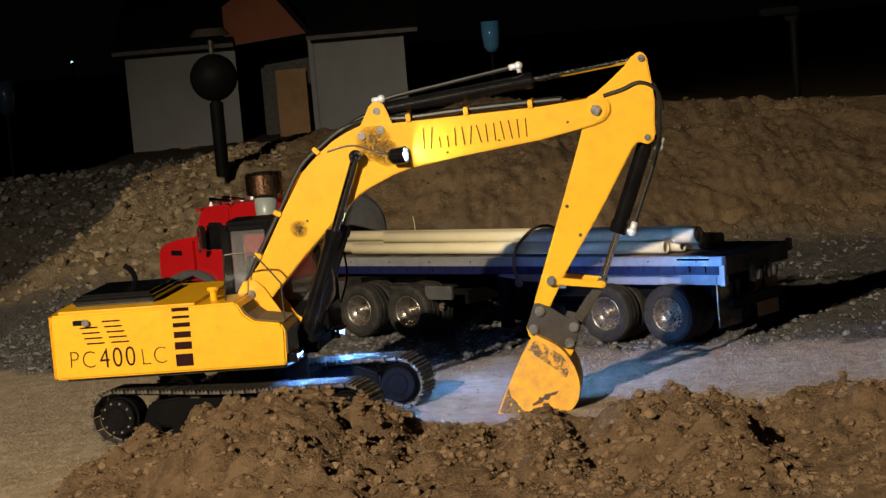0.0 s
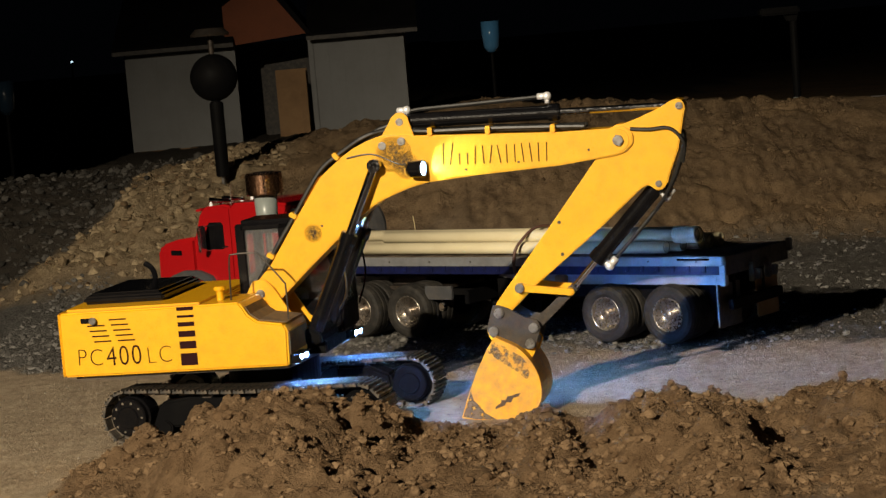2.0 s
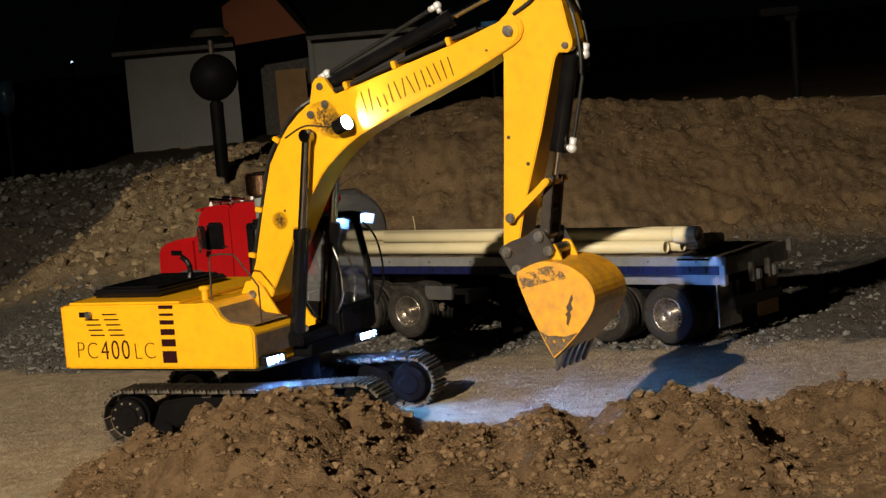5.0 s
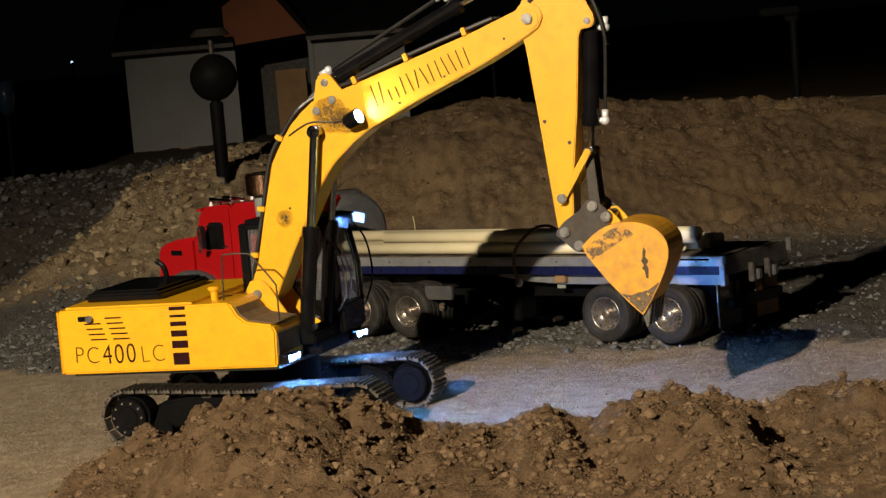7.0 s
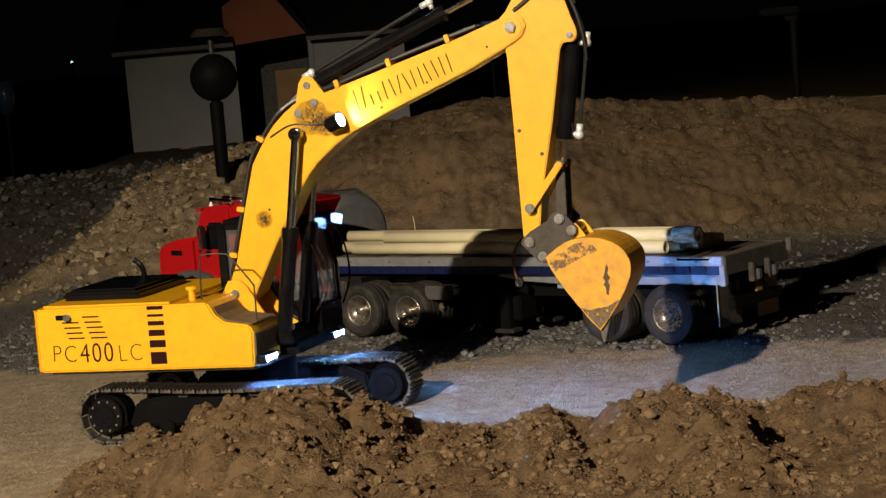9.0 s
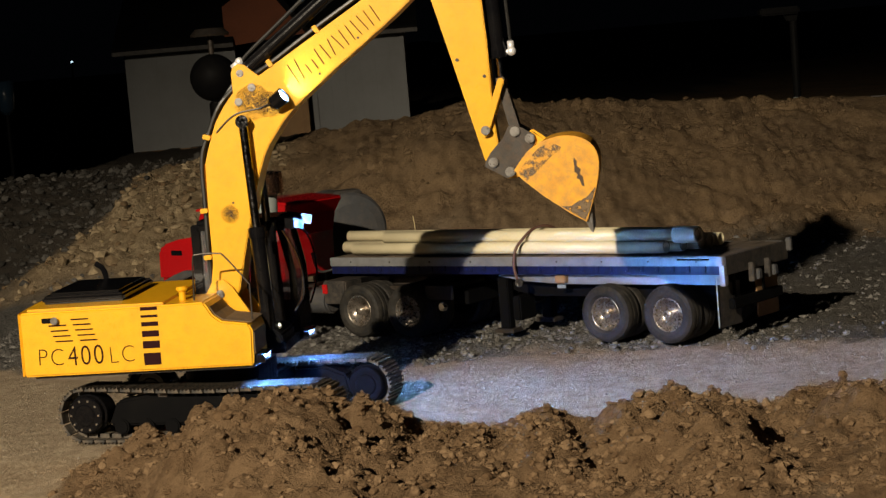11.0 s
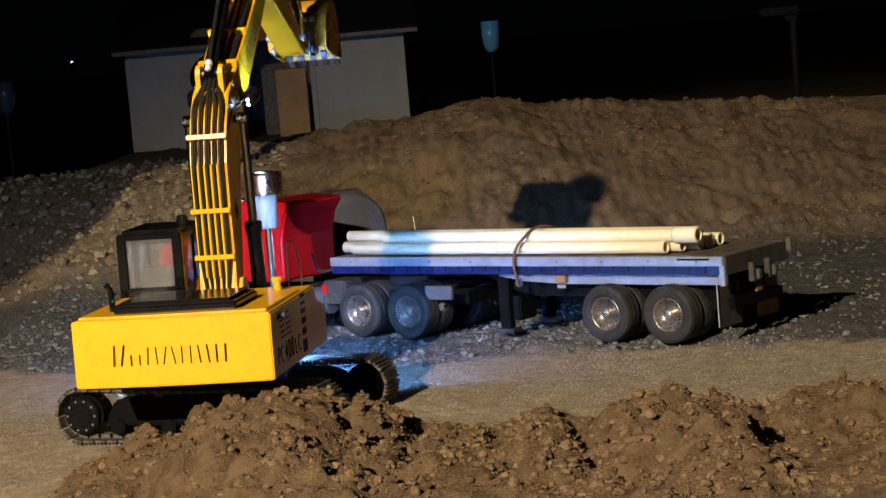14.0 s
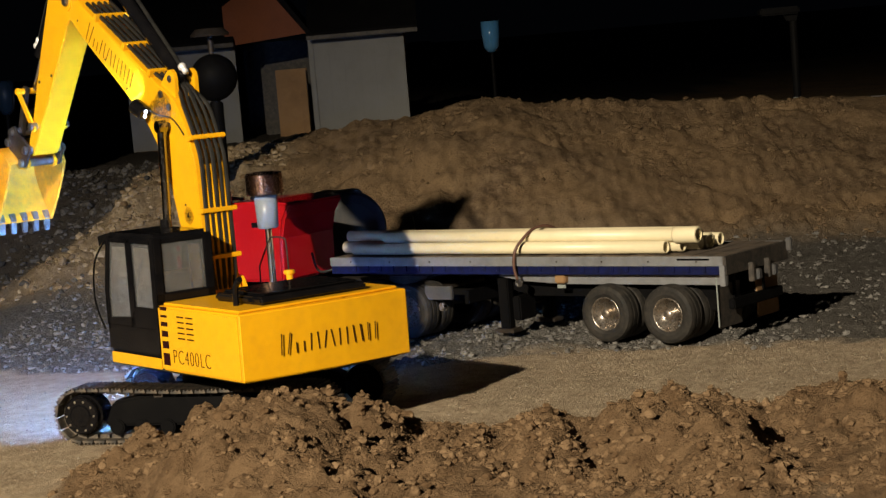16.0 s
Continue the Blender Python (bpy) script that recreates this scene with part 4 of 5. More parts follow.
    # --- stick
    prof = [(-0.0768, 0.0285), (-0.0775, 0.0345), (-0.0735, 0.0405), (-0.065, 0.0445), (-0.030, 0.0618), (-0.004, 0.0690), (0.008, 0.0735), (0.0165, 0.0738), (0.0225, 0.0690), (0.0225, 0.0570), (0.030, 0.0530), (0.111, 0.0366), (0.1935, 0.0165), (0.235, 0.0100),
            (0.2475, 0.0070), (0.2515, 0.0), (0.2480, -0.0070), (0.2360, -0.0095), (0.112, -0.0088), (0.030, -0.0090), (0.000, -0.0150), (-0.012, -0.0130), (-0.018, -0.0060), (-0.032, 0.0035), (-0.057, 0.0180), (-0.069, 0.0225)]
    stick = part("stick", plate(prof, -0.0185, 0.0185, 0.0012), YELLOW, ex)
    P["stick"] = stick
    for nm, (a, b), r in (("top_pin", STICK_TOP, 0.0042), ("ram_pin", BUCKET_RAM, 0.0038), ("idler_pin", IDLER_PIN, 0.0055), ("bucket_pin", (STICK_L, 0), 0.0058)):
        w = 0.0215 if nm in ("top_pin", "ram_pin") else 0.029
        part(nm, rod((a, -w, b), (a, w, b), r, n=14, cap_bevel=0.001), STEEL, stick)
    for side in (-1, 1):
        y = side * 0.0185
        for a, b in ((0.1169, -0.0025), (0.145, 0.0215)):
            part("rivet", rod((a, y, b), (a, y + side * 0.0012, b), 0.0021, n=8), DARK_STEEL, stick)
    for y in (-0.008, 0.008):
        part("hose", tube([(-0.030, y, 0.010), (-0.050, y * 1.2, 0.030), (-0.044, y * 1.3, 0.058), (-0.012, y * 1.3, 0.0725), (0.022, y * 1.2, 0.0795), (0.045, y, 0.080)], 0.0022, n=7, steps=5), BLACK_HOSE, stick, "black hydraulic hose")
    part("hose", tube([(-0.018, -0.0195, 0.004), (-0.030, -0.0205, 0.022), (-0.044, -0.0205, 0.040), (-0.040, -0.018, 0.062), (-0.020, -0.012, 0.074)], 0.0022, n=7, steps=5), BLACK_HOSE, stick, "black hydraulic hose")

    # --- bucket
    HW = 0.041
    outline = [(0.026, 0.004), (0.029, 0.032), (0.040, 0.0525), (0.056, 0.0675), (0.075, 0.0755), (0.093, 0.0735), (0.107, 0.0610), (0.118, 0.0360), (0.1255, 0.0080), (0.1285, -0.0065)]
    curve = []
    for i in range(len(outline) - 1):
        p, q, r, e = (outline[min(max(j, 0), len(outline) - 1)] for j in (i - 1, i, i + 1, i + 2))
        for k in range(3):
            u = k / 3
            curve.append(tuple(0.5 * (2 * q[c] + (r[c] - p[c]) * u + (2 * p[c] - 5 * q[c] + 4 * r[c] - e[c]) * u * u + (3 * q[c] - p[c] - 3 * r[c] + e[c]) * u ** 3) for c in (0, 1)))
    outline = curve + [outline[-1]]
    n = len(outline)
    inner = []
    for i, (a, b) in enumerate(outline):
        p, q = outline[max(i - 1, 0)], outline[min(i + 1, n - 1)]
        tx, tz = q[0] - p[0], q[1] - p[1]
        L = math.hypot(tx, tz)
        inner.append((a + 0.0028 * tz / L, b - 0.0028 * tx / L))
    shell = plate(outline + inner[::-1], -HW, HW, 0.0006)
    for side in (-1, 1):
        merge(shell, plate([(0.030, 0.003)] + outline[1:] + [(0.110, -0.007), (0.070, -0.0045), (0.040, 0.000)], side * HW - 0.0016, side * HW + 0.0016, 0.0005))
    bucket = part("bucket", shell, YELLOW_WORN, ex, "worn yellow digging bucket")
    P["bucket"] = bucket
    for k in range(5):
        y = -0.034 + k * 0.017
        part("tooth", plate([(0.119, 0.004), (0.124, -0.005), (0.140, -0.0150), (0.1415, -0.0140), (0.131, 0.002), (0.1255, 0.010)], y - 0.0042, y + 0.0042, 0.0008), STEEL, bucket, "worn steel tooth")
    for y in (-0.020, 0.020):
        part("ear", plate([(0.0145, 0.000), (0.0165, -0.0075), (0.0240, -0.0090), (0.0320, -0.0030), (0.044, 0.012), (0.044, 0.050), (0.0330, 0.0520), (0.0205, 0.0525), (0.0150, 0.0460), (0.0180, 0.040)], y - 0.0022, y + 0.0022, 0.0006), YELLOW, bucket, "yellow bucket ear")
        part("coupler_plate", plate([(-0.0085, -0.004), (-0.006, -0.0095), (0.0235, -0.0085), (0.0300, 0.0), (0.0310, 0.0445), (0.0260, 0.0515), (0.002, 0.0510), (-0.0055, 0.0445), (-0.0040, 0.030), (-0.0085, 0.008)], y * 1.25 - 0.0016, y * 1.25 + 0.0016, 0.0006), DARK_STEEL, bucket, "bare grey coupler plate")
    for a, b in ((0.0, 0.0), (0.0044, 0.0435), (0.0224, 0.0), (0.0235, 0.0449)):
        part("coupler_pin", rod((a, -0.031, b), (a, 0.031, b), 0.0058, n=14, cap_bevel=0.0012), STEEL, bucket, "silver bolt head")
    part("scrape", plate([(0.079, 0.0515), (0.084, 0.0495), (0.087, 0.0445), (0.093, 0.0435), (0.094, 0.0385), (0.0985, 0.0375), (0.106, 0.0285), (0.1035, 0.0275), (0.097, 0.0325), (0.0935, 0.0320), (0.0925, 0.0365), (0.0875, 0.0375), (0.0845, 0.0430), (0.081, 0.0470)], -HW - 0.0020, -HW - 0.0017, 0), GOUGE, bucket, "dark scrape mark")
    part("scrape", plate([(0.094, -0.0050), (0.126, -0.0055), (0.1245, 0.008), (0.1175, 0.034), (0.114, 0.018), (0.108, 0.010), (0.104, 0.001)], -HW - 0.0020, -HW - 0.0017, 0), TIP_WEAR, bucket, "bare steel worn at the lip")
    part("scrape", plate([(0.031, 0.004), (0.033, 0.020), (0.038, 0.041), (0.047, 0.054), (0.062, 0.055), (0.055, 0.038), (0.051, 0.020), (0.045, 0.002)], -HW - 0.0020, -HW - 0.0017, 0), SCRAPE, bucket, "brown wear patch")

    # --- rams and links
    for side in ("r", "l"):
        b = begin()
        merge(b, rod((0.0, 0, 0), (0.132, 0, 0), 0.0090, n=22, cap_bevel=0.001))
        merge(b, rod((0.124, 0, 0), (0.138, 0, 0), 0.0104, n=22, cap_bevel=0.0012))
        P["boom_barrel_" + side] = part("ram_barrel", b, BLACK, ex, "black hydraulic ram barrel")
        b = begin()
        merge(b, rod((0.0, 0, 0), (0.140, 0, 0), 0.0052, n=18))
        merge(b, rod((0, -0.006, 0), (0, 0.006, 0), 0.0078, n=20, cap_bevel=0.001))
        P["boom_rod_" + side] = part("ram_rod", b, DARK_CHROME, ex, "dark polished ram rod")
    b = begin()
    merge(b, rod((-0.006, 0, 0), (0.182, 0, 0), 0.0085, n=24, cap_bevel=0.001))
    merge(b, rod((0.172, 0, 0), (0.186, 0, 0), 0.0100, n=24, cap_bevel=0.0012))
    P["arm_barrel"] = part("ram_barrel", b, BLACK, ex, "black hydraulic ram barrel")
    part("feed_line", tube([(0.004, 0.0, 0.009), (0.02, 0.0, 0.0125), (0.08, 0.0, 0.0150), (0.172, 0, 0.0190)], 0.0026, n=8), BLACK_HOSE, P["arm_barrel"])
    for a, z in ((0.006, 0.0125), (0.172, 0.0190)):
        part("fitting", fitting_mesh(a, z, 0.0052), GLINT_METAL, P["arm_barrel"], "chrome hose fitting", True)
    P["arm_rod"] = part("ram_rod", rod((0, 0, 0), (0.155, 0, 0), 0.0040, n=18), CHROME, ex, "bright chrome ram rod")
    b = begin()
    merge(b, rod((-0.004, 0, 0), (0.112, 0, 0), 0.0092, n=22, cap_bevel=0.001))
    merge(b, rod((0.104, 0, 0), (0.118, 0, 0), 0.0106, n=22, cap_bevel=0.001))
    P["bucket_barrel"] = part("ram_barrel", b, BLACK, ex, "black hydraulic ram barrel")
    part("feed_line", tube([(-0.004, 0.0, 0.008), (0.02, 0, 0.0160), (0.110, 0, 0.0160)], 0.0022, n=8), BLACK_HOSE, P["bucket_barrel"])
    for a in (0.008, 0.112):
        part("fitting", fitting_mesh(a, 0.0160, 0.0056), GLINT_METAL, P["bucket_barrel"], "chrome hose fitting", True)
    P["bucket_rod"] = part("ram_rod", rod((0, 0, 0), (0.085, 0, 0), 0.0036, n=18), CHROME, ex, "bright chrome ram rod")
    b = begin()
    for y in (-0.0235, 0.0235):
        merge(b, plate([(-0.006, -0.0045), (IDLER_L + 0.004, -0.0038), (IDLER_L + 0.006, 0), (IDLER_L + 0.004, 0.0038), (-0.006, 0.0045), (-0.008, 0)], y - 0.0016, y + 0.0016, 0.0005))
    merge(b, rod((IDLER_L, -0.027, 0), (IDLER_L, 0.027, 0), 0.0042, n=14, cap_bevel=0.001))
    P["idler"] = part("idler_link", b, YELLOW, ex, "yellow bucket link")
    b = begin()
    for y in (-0.012, 0.012):
        merge(b, plate([(-0.006, -0.005), (LINK_L + 0.005, -0.006), (LINK_L + 0.007, 0), (LINK_L + 0.005, 0.006), (-0.006, 0.005)], y - 0.003, y + 0.003, 0.0006))
    merge(b, rod((0.03, -0.012, 0), (0.03, 0.012, 0), 0.004, n=12))
    P["link"] = part("push_link", b, DARK_STEEL, ex, "dusty grey push link")
    return ex, P


excavator, EX = build_excavator()


# ---------------------------------------------------------------- truck: trailer, tractor and load
TRUCK = pose(0.3666, 2.7992, 0.003, 0, 0, 141.5)      # x forwards along the trailer, y towards the road, z up


def dual_wheel(parent, x, y, z=0.0405, r=0.0405, w=0.029, sign=1, twin=True):
    """Tyres with a bright dished rim, outer face at y; sign is the side it faces."""
    def tyre_mesh():
        prof = [(0.0235, 0.0), (0.028, 0.0022), (0.034, 0.0022), (0.0385, 0.0), (0.0400, -0.004), (0.0405, -0.0075), (0.0395, -0.0095), (0.0405, -0.0115), (0.0405, -0.0175), (0.0395, -0.0195), (0.0405, -0.0215), (0.0400, -0.025), (0.0385, -0.029), (0.034, -0.031), (0.0235, -0.029)]
        k = r / 0.0405
        bm = ring_rest([(a * k, b) for a, b in prof], n=44, caps=False)
        return bm
    for off in ((0.0, -0.034) if twin else (0.0,)):
        bm = tyre_mesh()
        bm.transform(Matrix.Translation((x, y + sign * off, z)) @ Matrix.Diagonal((1, sign, 1, 1)))
        bmesh.ops.recalc_face_normals(bm, faces=bm.faces)
        ty = part("tyre", bm, TYRE, parent, "dusty black tyre", smooth=False)
    bm = ring_rest([(0.0238, -0.001), (0.0228, 0.0008), (0.0215, -0.001), (0.0200, -0.0055), (0.0165, -0.0065), (0.0130, -0.0060), (0.0090, -0.0062), (0.0078, -0.0055), (0.0068, 0.0), (0.0055, 0.0012), (0.0, 0.0014)], n=36)
    bm.transform(Matrix.Translation((x, y, z)) @ Matrix.Diagonal((1, sign, 1, 1)))
    bmesh.ops.recalc_face_normals(bm, faces=bm.faces)
    rim = part("rim", bm, RIM, parent, "bright dusted metal rim", smooth=True)
    for k in range(10):
        a = 2 * math.pi * (k + 0.3) / 10
        px, pz = x + 0.0135 * math.cos(a), z + 0.0135 * math.sin(a)
        part("wheel_nut", rod((px, y - sign * 0.0065, pz), (px, y - sign * 0.0030, pz), 0.0014, n=6), CHROME, rim)
    return rim


def build_trailer():
    tr = thing("flatbed_trailer", TRUCK, "grey and navy model flatbed trailer carrying cream pipes", "trailer")
    L, Wd, top = 0.69, 0.168, 0.1195
    part("side_rail", box(0, L, -0.006, 0.0, 0.1065, top, 0.0008), ALU, tr, "scuffed aluminium side rail")
    part("side_rail", box(0, L, -Wd, -Wd + 0.006, 0.1065, top, 0.0008), ALU, tr, "scuffed aluminium side rail")
    part("side_band", box(0.002, L, -0.008, -0.003, 0.0945, 0.1062, 0.0006), NAVY, tr, "navy painted band")
    for k in range(26):
        x = 0.03 + k * 0.0245
        part("stake_pocket", box(x - 0.0025, x + 0.0025, -0.004, -0.0012, 0.098, 0.1062, 0.0004, seg=1), NAVY, tr)
    for k in range(9):
        x = 0.04 + k * 0.076
        part("rivet", rod((x, -0.0005, 0.113), (x, 0.0008, 0.113), 0.0013, n=8), DARK_STEEL, tr)
    part("end_rail", box(-0.005, 0.0, -Wd, 0.0, 0.094, top, 0.001), FRAME, tr)
    part("side_marker", box(0.02, 0.07, -0.0004, 0.0006, 0.1145, 0.1170, 0), BLACK, tr, "dark reflector bars")
    # Beams, bogie and tool box near-black: shade under the deck put into colour.
    for y in (-0.045, -0.123):
        part("main_beam", plate([(0.01, 0.058), (0.01, 0.094), (L, 0.094), (L, 0.088), (0.43, 0.088), (0.37, 0.064), (0.34, 0.058)], y - 0.003, y + 0.003, 0.0006), MATTE_BLACK, tr)
    part("outer_beam", plate([(0.005, 0.079), (0.005, 0.0935), (0.38, 0.0935), (0.385, 0.090), (0.34, 0.083), (0.27, 0.079)], -0.022, -0.017, 0.0006), ALU, tr, "dull grey lower beam")
    part("bogie_frame", box(0.03, 0.25, -0.125, -0.043, 0.040, 0.060, 0.002), MATTE_BLACK, tr)
    for x in (0.09, 0.191):
        part("axle", rod((x, -0.16, 0.0405), (x, -0.008, 0.0405), 0.006, n=14), FRAME, tr)
        dual_wheel(tr, x, 0.002, sign=1)
        dual_wheel(tr, x, -Wd - 0.002, sign=-1)
    for y in (-0.032, -0.136):
        leg = part("landing_leg", box(0.376, 0.394, y - 0.007, y + 0.007, 0.012, 0.094, 0.0015), MATTE_BLACK, tr)
        part("leg_foot", box(0.368, 0.402, y - 0.012, y + 0.012, 0.006, 0.012, 0.001), DARK_STEEL, leg)
    part("leg_brace", rod((0.385, -0.13, 0.04), (0.385, -0.035, 0.04), 0.003, n=10), DARK_STEEL, tr)
    part("tool_box", box(0.352, 0.366, -0.060, -0.02, 0.025, 0.060, 0.002), MATTE_BLACK, tr)
    part("marker_lamp", box(0.262, 0.280, -0.018, -0.008, 0.0815, 0.0925, 0.0015), PLYWOOD, tr, "amber brown marker lamp")
    part("tag", box(0.266, 0.280, -0.016, -0.014, 0.0735, 0.0785, 0.0003), FROST, tr, "small white tag")
    for y0, y1, mat, lab in ((-0.062, -0.004, FRAME, "black rubber mudflap"), (-0.164, -0.106, PLYWOOD, "brown mudflap")):
        part("mudflap", box(0.012, 0.0145, y0, y1, 0.022, 0.080, 0.0005), mat, tr, lab)
    part("flap_edge", box(0.0105, 0.0125, -0.0015, 0.0, 0.024, 0.092, 0.0004), FROST, tr, "white edge strip")
    part("corner_post", box(-0.004, 0.004, -0.004, 0.003, 0.080, 0.1075, 0.0006), ALU, tr)
    part("bumper", box(-0.004, 0.006, -0.150, -0.018, 0.046, 0.060, 0.0015), MATTE_BLACK, tr)
    for y in (-0.062, -0.105):
        br = part("rear_bracket", box(-0.012, -0.004, y - 0.0035, y + 0.0035, 0.078, 0.104, 0.001), FRAME, tr, "worn grey rear bracket")
        part("tail_lamp", box(-0.016, -0.005, y - 0.014, y - 0.005, 0.080, 0.094, 0.0012), GREY_DRUM, br, "grey rear lamp block")
    part("rear_stake", box(-0.012, -0.004, -Wd - 0.002, -Wd + 0.004, 0.106, 0.124, 0.001), GREY_DRUM, tr)
    k = 0
    x = 0.002
    while x < L - 0.012:
        w = 0.0245
        part("plank", box(x, x + w - 0.0012, -Wd + 0.0065, -0.0065, 0.1155, 0.1195 + 0.0006 * ((k * 7) % 3), 0.0004, seg=1), DECK, tr)
        x += w
        k += 1
    return tr


trailer = build_trailer()


def build_pipe(x0, x1, y, z, r, label, socket=False):
    """A hollow plastic pipe lying along the trailer."""
    L = x1 - x0
    prof = [(r * 0.80, 0.0), (r, 0.0), (r, L), (r * 0.80, L), (r * 0.80, L - 0.04)]
    bm = ring_rest([(r * 0.80, 0.04)] + prof, n=24)
    for f in [f for f in bm.faces if len(f.verts) > 4]:
        f.normal_flip()
    m = TRUCK @ pose(x0, y, z, 0, 0, -90)
    ob = part("plastic_pipe", bm, PVC, None, "", True)
    ob.matrix_world = m
    tagged(ob, label, "pipe", "pipes on the trailer")
    if socket:
        s = ring_rest([(r * 0.9, 0.0), (r * 1.22, 0.0), (r * 1.25, 0.002), (r * 1.25, 0.034), (r * 1.18, 0.037), (r * 0.9, 0.037)], n=24, caps=False)
        s.transform(Matrix.Translation((0, -0.004, 0)))
        part("socket", s, PVC, ob, "wider pipe socket", True)
    return ob


PZ = 0.1215
for args in ((0.098, 0.655, -0.020, PZ + 0.0088, 0.0088, "cream plastic pipe on the trailer edge"), (0.084, 0.690, -0.041, PZ + 0.0090, 0.0090, "long cream plastic pipe on the deck"),
             (0.069, 0.665, -0.063, PZ + 0.0090, 0.0090, "long cream plastic pipe on the deck"), (0.072, 0.675, -0.086, PZ + 0.0090, 0.0090, "long cream plastic pipe on the deck", True),
             (0.064, 0.680, -0.108, PZ + 0.0090, 0.0090, "long cream plastic pipe on the deck")):
    build_pipe(*args)
build_pipe(0.056, 0.600, -0.0305, PZ + 0.0243, 0.0092, "cream plastic pipe with socket on top of the load", True)
build_pipe(0.075, 0.690, -0.0525, PZ + 0.0243, 0.0088, "cream plastic pipe on top of the load")

strap = part("load_strap", tube([(0.362, 0.004, 0.088), (0.365, 0.006, 0.105), (0.363, 0.004, 0.128), (0.357, -0.008, 0.144), (0.350, -0.030, 0.1575), (0.342, -0.055, 0.1575), (0.340, -0.085, 0.143), (0.340, -0.125, 0.138), (0.340, -0.155, 0.1245)], 0.0022, n=8), STRAP, None, "", True)
strap.matrix_world = TRUCK @ pose(-0.027, 0, 0)
tagged(strap, "brown rubber strap tied over the cream pipes", "strap")
part("strap_hook", ring_rest([(0.0045, -0.0012), (0.0062, -0.0012), (0.0062, 0.0012), (0.0045, 0.0012), (0.0045, -0.0012)], n=16), STEEL, strap, "small metal ring").matrix_basis = Matrix.Translation((0.360, 0.004, 0.0835))


def build_tractor():
    tc = thing("tractor_truck", TRUCK @ pose(0.0, 0, 0), "red model semi tractor with sleeper cab and chrome trim", "truck")
    for y in (-0.055, -0.113):
        part("chassis_rail", box(0.455, 1.02, y - 0.004, y + 0.004, 0.048, 0.066, 0.001), MATTE_BLACK, tc)
    for x in (0.535, 0.630):
        part("axle", rod((x, -0.17, 0.0405), (x, 0.0, 0.0405), 0.006, n=14), FRAME, tc)
        dual_wheel(tc, x, 0.012, sign=1)
        dual_wheel(tc, x, -0.180, sign=-1)
    dual_wheel(tc, 0.982, 0.006, sign=1, twin=False)
    dual_wheel(tc, 0.982, -0.172, sign=-1, twin=False)
    part("front_axle", rod((0.982, -0.16, 0.0405), (0.982, -0.01, 0.0405), 0.006, n=14), FRAME, tc)
    part("fifth_wheel", box(0.545, 0.625, -0.115, -0.055, 0.068, 0.084, 0.003), DARK_STEEL, tc)
    part("tail_panel", box(0.455, 0.505, 0.000, 0.006, 0.058, 0.078, 0.001), GREY_DRUM, tc, "dusty grey tail panel")
    # Near-black, with the shade under the trailer's front in its colour.
    part("tail_crossmember", box(0.452, 0.460, -0.15, -0.03, 0.046, 0.066, 0.001), MATTE_BLACK, tc)
    part("tail_lamp", rod((0.472, 0.004, 0.048), (0.472, 0.011, 0.048), 0.0075, 0.006, n=16, cap_bevel=0.001), CHROME, tc, "round silver tail lamp")
    part("deck_plate", box(0.50, 0.78, -0.135, -0.033, 0.066, 0.072, 0.001), DARK_STEEL, tc)
    part("fuel_tank", rod((0.70, -0.012, 0.052), (0.84, -0.012, 0.052), 0.020, n=28, cap_bevel=0.003), GREY_DRUM, tc, "dull grey fuel tank")
    part("step", box(0.84, 0.90, -0.02, 0.006, 0.035, 0.052, 0.002), CHROME, tc)
    part("battery_box", box(0.655, 0.70, -0.03, 0.010, 0.050, 0.085, 0.002), FRAME, tc)
    part("red_reflector", box(0.690, 0.700, 0.0105, 0.0125, 0.066, 0.080, 0.0006), RED, tc)
    y0, y1 = -0.122, 0.004
    sleeper = plate([(0.785, 0.082), (0.782, 0.150), (0.774, 0.180), (0.755, 0.204), (0.82, 0.209), (0.878, 0.207), (0.890, 0.200), (0.892, 0.082)], y0, y1, 0.004, 3)
    part("sleeper", sleeper, RED, tc)
    part("sleeper_vent", box(0.820, 0.842, y1, y1 + 0.001, 0.168, 0.176, 0.0003), BLACK, tc)
    cabp = plate([(0.890, 0.080), (0.890, 0.202), (0.905, 0.205), (0.945, 0.202), (0.960, 0.192), (0.976, 0.150), (0.978, 0.080)], y0 + 0.004, y1 - 0.004, 0.004, 3)
    part("cab", cabp, RED, tc)
    part("side_window", plate([(0.908, 0.136), (0.908, 0.172), (0.912, 0.177), (0.938, 0.177), (0.942, 0.172), (0.950, 0.138), (0.946, 0.134), (0.912, 0.134)], y1 - 0.0038, y1 - 0.003, 0), BLACK, tc, "dark side window")
    part("windscreen", plate([(0.9630, 0.187), (0.9660, 0.186), (0.9785, 0.154), (0.9755, 0.154)], y0 + 0.012, y1 - 0.012, 0), BLACK, tc, "dark windscreen")
    part("sun_visor", plate([(0.956, 0.200), (0.968, 0.197), (0.968, 0.194), (0.956, 0.195)], y0 + 0.008, y1 - 0.006, 0.0006), RED, tc)
    hood = plate([(0.976, 0.082), (0.976, 0.154), (1.020, 0.149), (1.055, 0.141), (1.066, 0.130), (1.068, 0.082)], y0 + 0.012, y1 - 0.006, 0.006, 4)
    part("hood", hood, RED, tc)
    part("hood_vent", box(1.008, 1.032, y1 - 0.0064, y1 - 0.0050, 0.124, 0.132, 0.0004), BLACK, tc, "dark hood vent")
